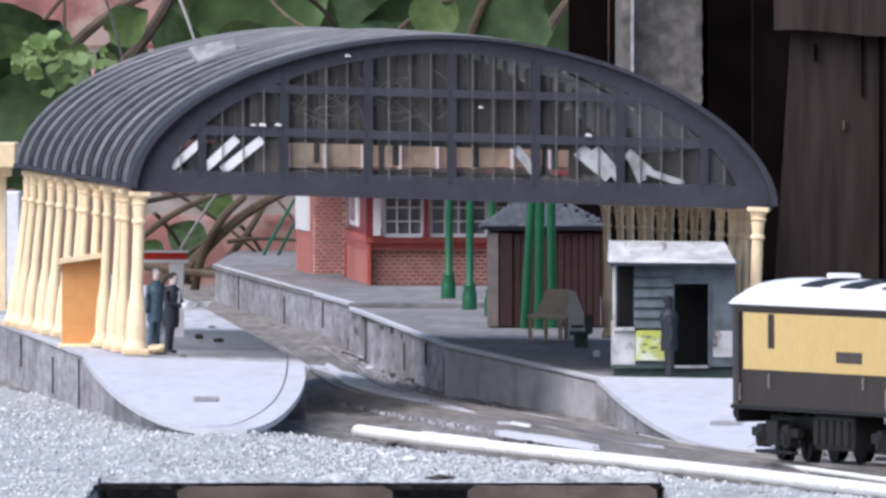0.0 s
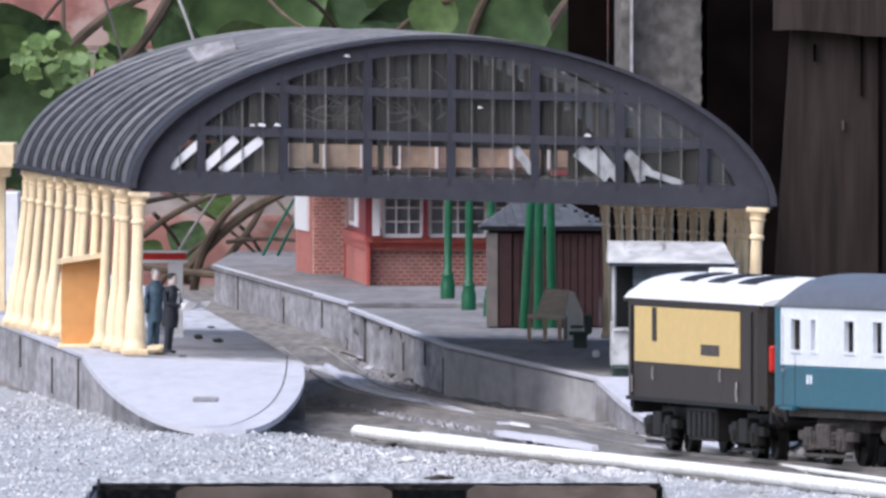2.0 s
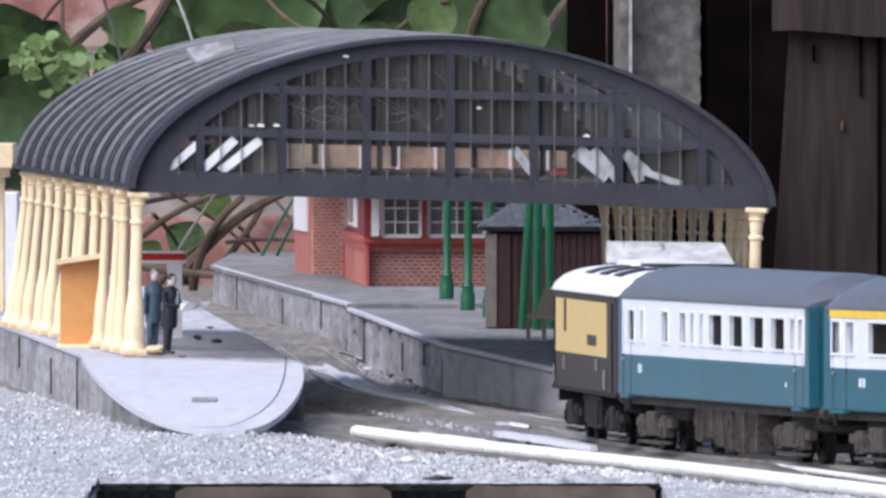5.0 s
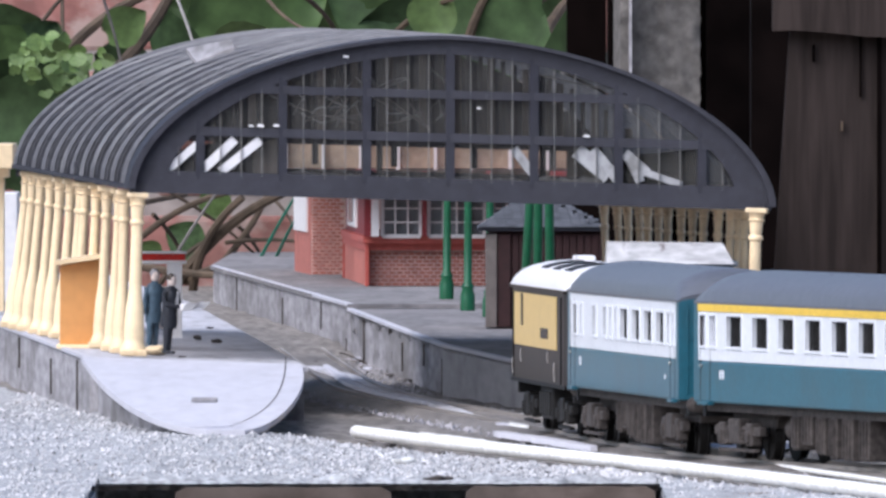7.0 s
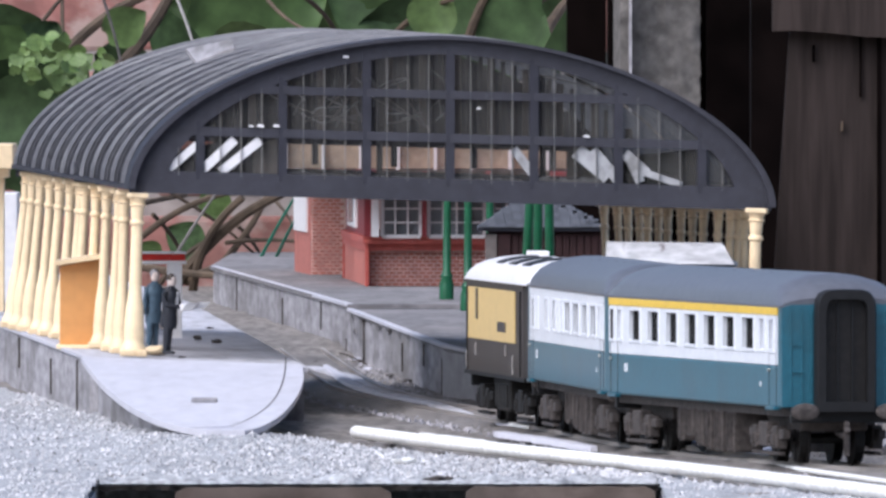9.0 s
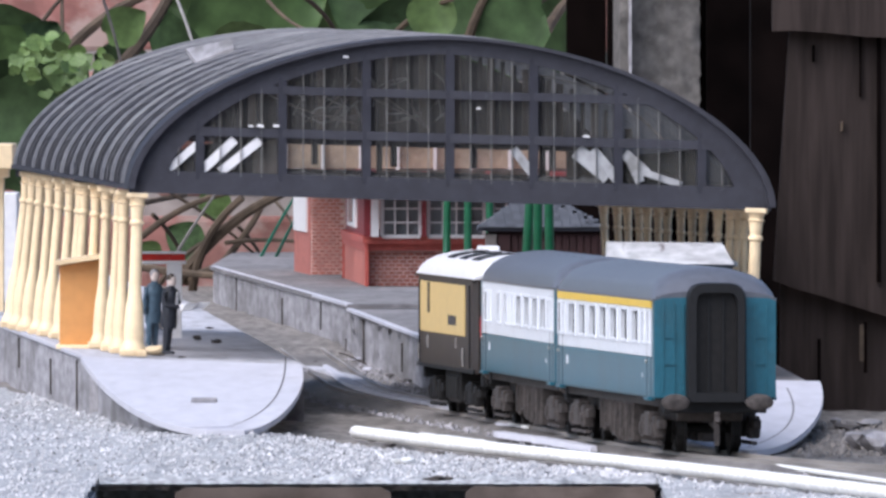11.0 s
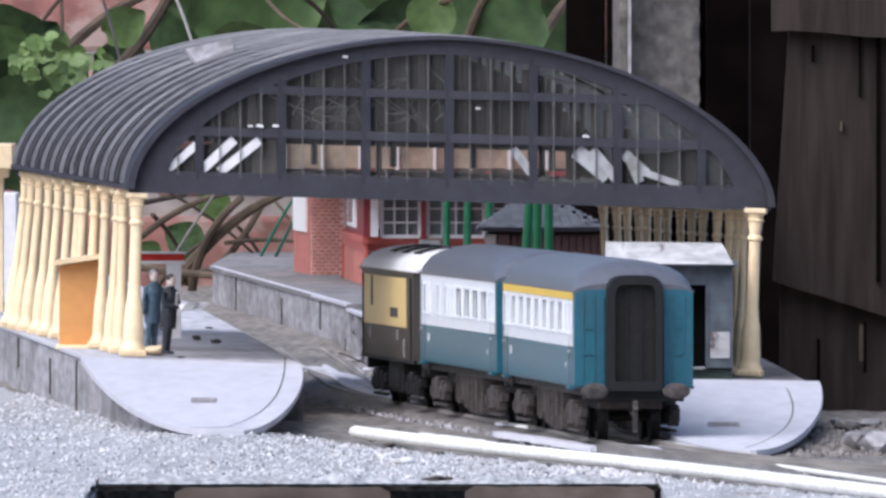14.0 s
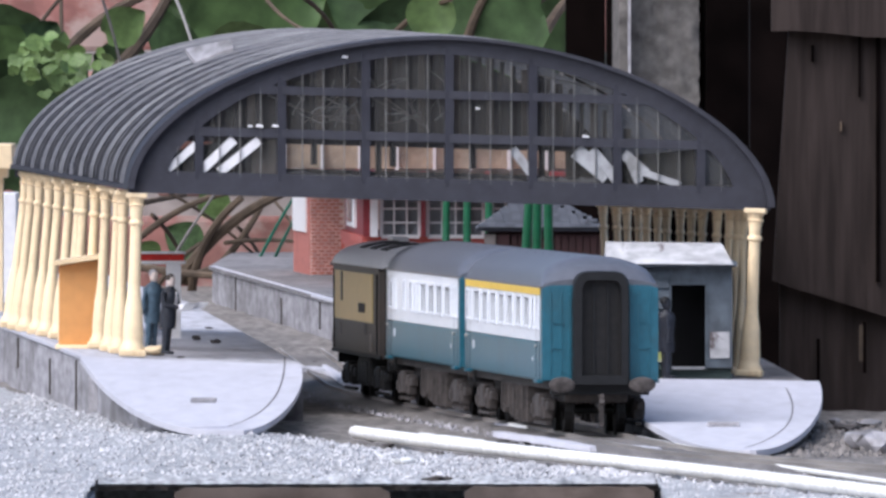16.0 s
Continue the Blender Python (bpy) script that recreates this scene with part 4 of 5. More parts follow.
loft(bm, [[(0, 0, 8.2), (12, -10, 7.6), (12, -10, 8.6), (0, 0, 9.2)], [(3.5, 60, 8.2), (15, 50, 7.6), (15, 50, 8.6), (3.5, 60, 9.2)]])
part("seat", bm, M["bench"], bench)
bm = B()
loft(bm, [[(3.4, 40, 9), (13.6, 30, 8.6), (13.6, 34, 8.6), (3.4, 44, 9)], [(7, 55, 18), (15.6, 45, 17.6), (15.6, 48, 17.6), (7, 58, 18)]])
part("backrest", bm, M["bench"], bench)
bm = B()
loft(bm, [[(13.6, 30, 0), (20.5, 90, 0), (20.5, 94, 0), (13.6, 34, 0)], [(13.6, 30, 8.6), (20.5, 90, 9.0), (20.5, 94, 9.0), (13.6, 34, 8.6)], [(15.6, 45, 17.6), (17.5, 70, 16.6), (17.5, 73, 16.6), (15.6, 48, 17.6)]])
part("end_panel", bm, M["bench"], bench)
bm = B()
loft(bm, [[(7, 55, 18), (15.6, 45, 17.6), (17.5, 70, 16.6), (9, 80, 17.2)], [(7, 55, 17.2), (15.6, 45, 16.8), (17.5, 70, 15.8), (9, 80, 16.4)]])
part("top_rail", bm, M["bench"], bench)
for x, y in ((0.2, 0), (5.8, -5), (11.0, -10), (13.2, 30)):
    one("leg", M["bench"], bench, x, x + 1.5, y, y + 4, 0, 8.4)
bm = B()
loft(bm, [[(13.4, 28, 0), (20.6, 88, 0), (20.6, 96, 0), (13.4, 36, 0)], [(13.4, 28, 8.8), (20.6, 88, 9.2), (20.6, 96, 9.2), (13.4, 36, 8.8)]])
part("side_panel", bm, M["bench"], bench)

# ---- small chair ----
chair = thing("platform_chair", "small grey-green model chair on the platform", "chair", 44.0, 7960, 11.4)
one("seat", M["chair"], chair, 0, 7, 0, 12, 4.5, 5.8, bev=0.3)
one("backrest", M["chair"], chair, 5.2, 8, 2, 12, 5, 11.5, bev=0.5)
one("base", M["chair"], chair, 1.4, 6.4, 2, 10, 0, 4.6, bev=0.4)
one("armrest", M["chair"], chair, 0.4, 5, 0, 2, 7, 8, bev=0.3)
pack = thing("paper_scrap", "small white scrap lying on the platform", "scrap", 51, 7800, 10.3)
bm = B()
box(bm, 0, 2.6, 0, 6, 0, 2.6, 0.8)
part("sheet", bm, M["frame"], pack)

# ---- kiosk ----
KZ = 8.9
kiosk = thing("kiosk", "worn blue-grey platform kiosk with flaking white roof", "kiosk", 0, 0, 0)
kx0, kx1, ky = 56.4, 98.0, 7660
one("back_wall", M["kiosk"], kiosk, kx0, kx1, ky + 74, ky + 76, KZ, KZ + 38)
one("end_wall", M["kiosk"], kiosk, kx1 - 1.2, kx1, ky + 0.1, ky + 74, KZ, KZ + 38)
# near-black floor: the doorway's shade is put into its colour
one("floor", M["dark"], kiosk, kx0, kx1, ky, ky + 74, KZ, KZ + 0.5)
one("end_wall", M["kioskroof"], kiosk, kx0, kx0 + 1.2, ky + 0.1, ky + 74, KZ, KZ + 16)
# front, left of the doorway
one("front_panel", M["kiosk"], kiosk, 64.0, 77.0, ky - 1, ky + 1, KZ + 0.5, KZ + 38)
one("front_panel", M["kiosk"], kiosk, 89.2, kx1, ky - 1, ky + 1, KZ + 0.5, KZ + 38)
one("door_head", M["kiosk"], kiosk, 77.0, 89.2, ky - 1, ky + 1, KZ + 30.5, KZ + 38)
for i in range(6):
    z = KZ + 14.5 + i * 3.7
    bm = B()
    loft(bm, [[(x, ky - 1, z), (x, ky - 2.6, z), (x, ky - 1.2, z + 3.5), (x, ky - 1, z + 3.5)] for x in (63.6, 76.5)])
    part("weatherboard", bm, M["kiosk"], kiosk)
one("stall_riser", M["kioskroof"], kiosk, kx0, 64.2, ky - 2, ky, KZ + 1.2, KZ + 13.4, bev=0.3)
one("corner_post", M["kioskroof"], kiosk, kx0, kx0 + 1.2, ky - 1.4, ky + 1, KZ, KZ + 38, bev=0.2)
one("counter", M["kioskroof"], kiosk, kx0 + 0.4, 64, ky - 4, ky + 12, KZ + 13.4, KZ + 14.6, bev=0.3)
one("poster", M["poster"], kiosk, 64.2, 75.4, ky - 2.9, ky - 2.4, KZ + 2.8, KZ + 13.6, label="faded yellow poster with illegible print")
for i, (x0, x1, z) in enumerate(((66.2, 67.0, 11.2), (67.6, 69.6, 11.0), (70.4, 71.0, 10.2), (66.8, 68.2, 8.4), (69.0, 71.4, 7.2), (72.0, 73.6, 8.9), (66.4, 67.6, 5.6))):
    one("print_line", M["kiosk"], kiosk, x0, x1, ky - 3.2, ky - 2.9, KZ + z, KZ + z + 0.5)
one("notice", M["kioskroof"], kiosk, 90.4, 97.0, ky - 1.6, ky - 1, KZ + 4.0, KZ + 13.5, label="small torn white notice")
one("skirting", M["chair"], kiosk, kx0, 77, ky - 1.8, ky, KZ, KZ + 1.6)
for x in (76.6, 88.8):
    one("door_post", M["kiosk"], kiosk, x, x + 0.7, ky - 1.8, ky + 0.5, KZ, KZ + 31)
one("lintel", M["kiosk"], kiosk, 76.6, 89.5, ky - 1.8, ky + 0.5, KZ + 30.4, KZ + 31.2)
one("threshold", M["kioskroof"], kiosk, 77.5, 88.5, ky - 1.8, ky, KZ, KZ + 1.0)
one("eave", M["kiosk"], kiosk, kx0 - 1, kx1 + 1.5, ky - 8, ky + 80, KZ + 37, KZ + 38.6, bev=0.3)
bm = B()
loft(bm, [[(kx0 - 1.4, ky - 10, KZ + 38.2), (kx1 + 0.2, ky - 10, KZ + 37.8), (kx1 + 0.2, ky + 84, KZ + 37.8), (kx0 - 1.4, ky + 84, KZ + 38.2)], [(kx0 - 1.0, ky + 4, KZ + 45.4), (kx1 - 3.4, ky + 8, KZ + 45.0), (kx1 - 3.4, ky + 66, KZ + 45), (kx0 - 1.0, ky + 66, KZ + 45.4)]])
part("roof", bm, M["kioskroof"], kiosk, "flaking white roof with rusty edges")
kk = 7510 / 7660
kiosk.matrix_basis = pose(0.3 * MM, 0, 2.9 * MM) @ Matrix.Diagonal((kk, kk, kk * 0.94, 1))
# near-black sheets added inside to paint the shade behind the doorway
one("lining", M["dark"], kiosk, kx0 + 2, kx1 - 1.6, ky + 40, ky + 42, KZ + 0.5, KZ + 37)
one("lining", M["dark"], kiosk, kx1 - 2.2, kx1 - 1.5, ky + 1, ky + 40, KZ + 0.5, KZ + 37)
# added base under the kiosk, coloured dark as its shadow strip
one("plinth", M["chair"], kiosk, kx0 + 0.3, kx1 - 0.3, ky + 1, ky + 74, KZ - 5, KZ)


def figurine(name, label, x, y, z, rz, coat, hair, paper, tilt=0.0, face="pale_paint"):
    """A turned and shaped model figure, one mesh."""
    bm = B()
    marks = []
    for e in (-1, 1):
        lathe(bm, [(1.15, 0), (1.0, 1), (1.1, 5), (1.4, 10.5), (1.5, 12.5)], at=(e * 1.35, 0.5 * e, 0), seg=8)
        box(bm, e * 1.35 - 0.9, e * 1.35 + 0.9, -2.6 + 0.5 * e, 1.1 + 0.5 * e, 0, 1.0, 0.35)
    lathe(bm, [(2.7, 8.6), (2.9, 11), (2.6, 15), (3.0, 18.5), (3.1, 20.2), (2.5, 21.6), (1.2, 22.4), (0.9, 23)], seg=12)
    for e in (-1, 1):
        end = (e * 1.6 + 0.6, -6.6, 16.2) if paper else (e * 3.9, -0.9, 11.6)
        tube(bm, [(e * 2.9, 0, 20.6), (e * 3.8, -1.2, 16.4), end], 1.0, 7, 0.75)
    if tilt and not paper:
        box(bm, 3.0, 5.2, -3.2, 1.6, 6.2, 10.6, 0.5)
    marks.append(len(bm.faces))
    lathe(bm, [(0.7, 22.6), (1.3, 23.3), (1.5, 24.6), (1.4, 25.8), (0.9, 26.4)], seg=12)
    marks.append(len(bm.faces))
    lathe(bm, [(1.62, 24.8), (1.7, 25.6), (1.35, 26.6), (0.4, 27.1)], at=(0, 0.45, 0), seg=12)
    marks.append(len(bm.faces))
    if paper:
        loft(bm, [[(x_, y_, 14.6 + 0.6 * k), (x_ + 1.6, y_ - 1.0, 17.6 + 0.3 * k), (x_ + 0.6, y_ + 1.4, 17.0)] for k, (x_, y_) in enumerate(((-3.2, -7.0), (0.0, -9.0), (2.6, -8.0), (5.4, -10.6)))])
        box(bm, -0.7, 0.7, -3.05, -2.5, 16.4, 21.2, 0.2)
    bm.faces.ensure_lookup_table()
    for i, f in enumerate(bm.faces):
        f.material_index = sum(i >= m for m in marks)
    o = part(name, bm, coat, smooth=True)
    for m in (M[face], hair, M["frame"]):
        o.data.materials.append(m)
    o.matrix_basis = pose(x * MM, y * MM, z * MM, 0, tilt, 0) @ pose(0, 0, 0, 0, 0, rz)
    return tagged(o, label, "figurine", "model figures")


figurine("figurine", "plain model figure in a dark suit holding white paper", -93.4, 7640, 14.4, 55, M["navy"], M["hair"], True, 4.5)
figurine("figurine", "plain model figure in a blue-grey coat with a bag", -99.8, 7760, 14.6, 25, M["bluecoat"], M["wall"], False, 2.5)
# navy face and black hair paint the doorway's shade onto this figure
figurine("figurine", "plain model figure painted dark for the shade of the kiosk doorway", 74.3, 7499, 8.3, 85, M["navy"], M["black"], False, 0.0, "navy")

# ---- booth and sign on the side platform ----
booth = thing("booth", "plain orange plastic booth with a lean-to lid", "booth")
bx0, bx1, byy = -131.5, -117.5, 7770
bm = B()
loft(bm, [[(bx0, y, 14.2), (bx1, y, 14.2), (bx1, y, 44.8), (bx0, y, 42.6)] for y in (byy, byy + 60)])
part("body", bm, M["booth"], booth)
bm = B()
loft(bm, [[(bx0 - 1.6, y, 42.8), (bx1 + 0.6, y, 45.2), (bx1 + 0.6, y, 46.6), (bx0 - 1.6, y, 44.2)] for y in (byy - 6, byy + 66)])
part("lid", bm, M["columns"], booth)
one("skirt", M["columns"], booth, bx0 - 1.2, bx1 + 0.6, byy - 4, byy + 64, 14.2, 15.6, bev=0.3)
sign = thing("platform_sign", "red and white sign board on a pale stand", "sign")
one("board", M["red"], sign, -107, -91, 7990, 7996, 42.2, 44.6, bev=0.3)
one("band", M["frame"], sign, -107, -90.6, 7989, 7997, 41.0, 42.2, bev=0.2)
one("top", M["frame"], sign, -107, -90.6, 7989, 7997, 44.6, 45.4, bev=0.2)
bm = B()
prism(bm, [(-97.4, 7990), (-92.2, 7990), (-92.2, 7996), (-96.6, 7996)], 14.8, 41)
part("stand", bm, M["frame"], sign)

# ---- fence and post ----
fence = thing("fence", "dark weathered wooden board fence", "fence", kind="structure")


def board(x0, x1, y, z0, z1, tilt=0, material="fence", slope=0.0, bow=1.0, edge=0.0):
    bm = B()
    n = 24
    rings = []
    for i in range(n + 1):
        f = i / n
        x = x0 + (x1 - x0) * f
        zz = z0 + slope * f + bow * noise.noise(Vector((x / 9, z0, 0)))
        rings.append([(x, y, zz), (x, y + 14, zz), (x + edge * (1 - f), y + 14 + tilt, z1), (x + edge * (1 - f), y + tilt, z1)])
    loft(bm, rings)
    return part("board", bm, M[material], fence)


board(112.5, 300, 7699, 38.2, 126, 0, slope=-58, edge=5.6)
board(112, 300, 7690, 123.9, 190, 2, slope=-15)
board(115, 300, 7707, -12, 60, 0)
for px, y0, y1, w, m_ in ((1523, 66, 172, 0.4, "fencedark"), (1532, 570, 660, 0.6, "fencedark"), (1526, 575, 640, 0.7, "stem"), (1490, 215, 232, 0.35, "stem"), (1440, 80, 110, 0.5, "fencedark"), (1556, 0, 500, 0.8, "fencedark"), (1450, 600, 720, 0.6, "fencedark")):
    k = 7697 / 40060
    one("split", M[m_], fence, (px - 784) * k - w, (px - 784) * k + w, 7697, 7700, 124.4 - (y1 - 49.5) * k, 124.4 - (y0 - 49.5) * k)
# rear boards and post: the gloom behind the fence is in their colour
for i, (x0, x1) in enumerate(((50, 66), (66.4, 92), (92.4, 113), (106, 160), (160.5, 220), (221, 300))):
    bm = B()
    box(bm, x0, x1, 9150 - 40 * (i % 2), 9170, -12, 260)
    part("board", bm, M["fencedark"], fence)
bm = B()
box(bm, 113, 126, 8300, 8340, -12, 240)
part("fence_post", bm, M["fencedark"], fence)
post = thing("concrete_post", "rough broken grey concrete post", "post", kind="structure")
bm = B()
n = 60
rings = []
for j in range(n + 1):
    z = 60 + 120 * j / n
    r = []
    for k in range(26):
        if k < 5:
            x, y = 68.2 + 0.1 * k, 9060 - 10 * k
        elif k < 22:
            x, y = 68.6 + (k - 4) * 1.98, 9005 + 2.2 * noise.noise(Vector((k * 0.45, z / 7, 0))) + 0.8 * noise.noise(Vector((k * 1.3, z / 2.5, 4)))
        else:
            x, y = 102.0, 9020 + 12 * (k - 21)
        if k >= 20:
            x += 1.1 * noise.noise(Vector((z / 3.5, 8, 0)))
        r.append((x, y, z))
    rings.append(r)
loft(bm, rings)
part("shaft", bm, M["post"], post, smooth=True)
bm = B()
prism(bm, [(69.0, 9062), (75.0, 8992), (75.4, 9062)], 60, 180)
part("smooth_edge", bm, M["wall"], post, "smooth pale cast edge")

# ---- garden wall ----
wallg = thing("wall_garden", "old red brick garden wall behind the plants", "wall", kind="structure")
one("mortar_bed", M["gardenmortar"], wallg, -420, 62, 11600, 11700, -40, 320)
bm = B()
box(bm, 0, 205, -5, 4, 0, 64, 3)
gb = mesh_of("brick", bm, M["gardenbrick"])
for r in range(6):
    for c in range(4):
        o = new("brick", gb)
        o.parent = wallg
        o.matrix_basis = pose((-470 + c * 216 + (108 if r % 2 else 0) + random.uniform(-1, 1)) * MM, (11600 + random.uniform(-2, 3)) * MM, (-36 + r * 74) * MM, 0, 0, random.uniform(-1, 1))


# ---- plants ----
def leaf_mesh(material, size, cup):
    """A rounded heart-shaped leaf with a folded midrib and a wavy rim."""
    bm = B()
    rows = []
    n = 22
    for i in range(n + 1):
        f = i / n
        w = size * 0.52 * math.sin(math.pi * min(1, f * 0.93 + 0.07)) ** 0.75 * (1.15 - 0.4 * f)
        y = size * (f - 0.1)
        row = []
        for k in range(-3, 4):
            x = w * k / 3
            row.append(bm.verts.new((x, y - abs(k) * size * 0.02 * (1 - f), cup * (abs(k) / 3) ** 1.3 * size * 0.18 - 0.25 * size * f * f * cup + 0.012 * size * math.sin(7 * f + k) + (0.02 * size if k == 0 else 0) + 0.012 * size * math.cos(9.5 * math.pi * (f - 0.09 * abs(k))))))
        rows.append(row)
    for a, b in zip(rows, rows[1:]):
        for k in range(6):
            bm.faces.new((a[k], a[k + 1], b[k + 1], b[k]))
    return mesh_of("leaf", bm, material, True)


def at_depth(px, py, y):
    """A place y mm away that lies on the line of sight through a point of the view plan."""
    return Vector(((px - 784) * y / 40060, y, 124.4 - (py - 49.5) * y / 40060))


LEAVES = [leaf_mesh(M["leaf"], 62, 0.5), leaf_mesh(M["leafdark"], 62, 0.7), leaf_mesh(M["leafpale"], 62, 0.6)]
rng = random.Random(5)
plant = thing("climbing_plant", "broad-leaved green climber with bare brown stems", "plant")


def stem(x0, y0, x1, y1, r, depth=11000, bend=0.1, material="stem", name="stem"):
    p, q = at_depth(x0, y0, depth), at_depth(x1, y1, depth + rng.uniform(-60, 60))
    d = q - p
    side = Vector((-d.z, 0, d.x)) * bend
    bm = B()
    tube(bm, bez(p, p + d * 0.33 + side, p + d * 0.66 + side * 1.2, q, 14), r, 7, r * 0.75)
    part(name, bm, M[material], plant, smooth=True)


# stems against the wall, above and below the roof
for x0, y0, x1, y1, r, bend in ((-10, 190, 115, -10, 1.3, 0.05), (30, 230, 260, -10, 3.2, 0.12), (112, 190, 110, -10, 1.3, 0.0), (130, 190, 300, -10, 3.6, -0.08), (-10, 120, 90, 200, 1.4, -0.15), (300, 100, 440, 50, 0.9, -0.3),
                               (690, 70, 800, 0, 1.6, 0.1), (830, 70, 862, -10, 2.6, 0.05), (955, 80, 1015, -10, 3.0, 0.05), (930, 30, 1000, -20, 2.0, 0.1), (530, -10, 600, 70, 1.3, 0.1), (470, -5, 560, 60, 1.0, -0.1),
                               (250, 420, 450, 335, 2.4, 0.1), (300, 520, 530, 330, 4.2, 0.1), (380, 480, 480, 330, 2.6, -0.06), (290, 335, 470, 470, 1.2, 0.05), (240, 470, 420, 488, 3.0, -0.03), (400, 430, 530, 428, 1.6, 0.04), (340, 560, 430, 350, 3.4, 0.15),
                               (420, 400, 470, 480, 1.4, 0.1), (270, 380, 330, 480, 1.6, 0.1), (470, 340, 530, 430, 1.2, 0.1), (250, 360, 330, 345, 2.0, 0), (330, 500, 410, 470, 2.6, 0.1), (260, 545, 360, 430, 2.2, 0.1)):
    stem(x0, y0, x1, y1, r if y0 < 300 else r * 0.72, 11100 if y0 < 300 else 10950, bend)
for x0, y0, x1, y1 in ((450, 480, 528, 340), (478, 480, 532, 372)):
    stem(x0, y0, x1, y1, 0.9, 10800, 0.02, "greenwire", "plastic_wire")
for x0, y0, x1, y1 in ((180, -10, 214, 110), (300, 470, 392, 330), (312, -5, 345, 90)):
    stem(x0, y0, x1, y1, 0.75, 10400, 0.02, "string", "string")


def put_leaf(kind, px, py, size, turn, tip=0, depth=10900, lean=0):
    """A leaf of that width as seen, turned in its plane, its tip leaning to or from the line."""
    o = new("leaf", LEAVES[kind])
    o.parent = plant
    c = at_depth(px, py, depth)
    k = size / (depth and 40060 / depth) / 62
    m = Matrix.Translation(c * MM) @ Matrix.Rotation(radians(lean), 4, "Z") @ Matrix.Rotation(radians(90 + tip), 4, "X") @ Matrix.Rotation(radians(turn), 4, "Z") @ Matrix.Scale(k, 4) @ Matrix.Translation((0, -0.028, 0))
    o.matrix_basis = m


for kind, px, py, size, turn, tip, depth, lean in (
        (0, 480, 20, 250, -70, 10, 11150, 15), (1, 830, 22, 240, 95, 15, 11100, -10), (1, 650, 12, 190, 60, -15, 11250, 20), (0, 345, 0, 120, 100, 15, 11200, 0),
        (1, 40, 195, 190, 80, 10, 10850, 10), (0, 5, 120, 130, 140, 10, 11000, 0), (2, 228, 40, 80, -60, 20, 10900, 10),
        (2, 440, 72, 110, -80, 40, 10900, 5), (1, 700, 52, 150, 85, 10, 11250, 20), (1, 900, 52, 120, -50, 0, 11200, 10), (1, 560, 62, 130, 70, -10, 11260, 0),
        (1, 60, 255, 150, 100, 20, 10900, 20), (1, 235, 130, 120, -100, 10, 11200, 0), (1, 330, 70, 110, -110, 0, 11240, 10), (2, 770, 12, 90, -20, 10, 11050, 0),
        (2, 375, 352, 60, 30, 20, 11050, 0), (1, 320, 420, 70, 60, 0, 11300, 0), (2, 262, 440, 40, 60, 20, 11050, 0), (0, 595, -10, 200, 160, 10, 11250, 10), (1, 860, -15, 160, 200, 0, 11300, 10), (0, 395, -20, 200, 140, 0, 11260, 10),
        (1, 960, 30, 110, 30, 10, 11350, 0), (1, 940, 70, 90, -70, 10, 11350, 0)):
    put_leaf(kind, px, py, size, turn, tip, depth, lean)
# the pale young shoot
for i in range(110):
    put_leaf(2, rng.gauss(105, 34), rng.gauss(118, 22), rng.uniform(14, 34), rng.uniform(0, 360), rng.uniform(-60, 60), rng.uniform(10750, 10900), rng.uniform(-40, 40))
# dense leaves deeper in the plant
for i in range(60):
    put_leaf(rng.choice((0, 1, 1)), rng.uniform(330, 960), rng.gauss(20, 50), rng.uniform(90, 190), rng.uniform(0, 360), rng.uniform(-25, 35), rng.uniform(11300, 11550), rng.uniform(-30, 30))
for i in range(26):
    put_leaf(1, rng.gauss(20, 50), rng.gauss(200, 60), rng.uniform(80, 160), rng.uniform(0, 360), rng.uniform(-25, 35), rng.uniform(10950, 11200), rng.uniform(-30, 30))

# ---- neighbouring station piece beyond the side platform ----
stub = thing("side_canopy", "cream timber canopy end beyond the side platform", "canopy")
c = at_depth(0, 278, 8700)
one("beam", M["columns"], stub, c.x - 60, c.x + 5.4, 8680, 8760, c.z - 4.5, c.z + 5, bev=0.6)
one("capital", M["columns"], stub, c.x - 6, c.x + 3.4, 8690, 8720, c.z - 8, c.z - 4.5, bev=0.5)
one("post", M["columns"], stub, c.x - 6, c.x + 1.6, 8695, 8710, 15, c.z - 8, bev=0.4)
crate = thing("white_crate", "small white box on the side platform", "box")
c = at_depth(8, 405, 8900)
one("box", M["frame"], crate, c.x - 30, c.x + 5, 8900, 8960, 16.3, c.z + 14, bev=0.6)

# ---- litter, stones and weeds ----
def stone(name, label, category, px, py, z, w, d, h, material, group="", seed=0):
    y = (124.4 - z) * 40060 / (py - 49.5)
    x = (px - 784) * y / 40060
    bm = B()
    bmesh.ops.create_icosphere(bm, subdivisions=2, radius=1)
    for v in bm.verts:
        k = 1 + 0.5 * noise.noise(v.co * 1.3 + Vector((seed * 3.1, 0, 0)))
        v.co = Vector((x + v.co.x * w / 2 * k, y + v.co.y * d / 2 * k, z + (v.co.z * 0.5 + 0.3) * h * k))
    return tagged(part(name, bm, material), label, category, group)


for i, (px, py, z, w, d, h) in enumerate(((350, 601, 14.6, 3.4, 14, 1.8), (384, 607, 14.6, 4.2, 14, 1.6), (372, 582, 14.8, 3, 10, 0.8), (322, 633, 14.0, 3, 10, 0.6))):
    stone("stone", "small dark stone lying on the platform", "stone", px, py, z, w, d, h, M["debris"], "platform stones", i)
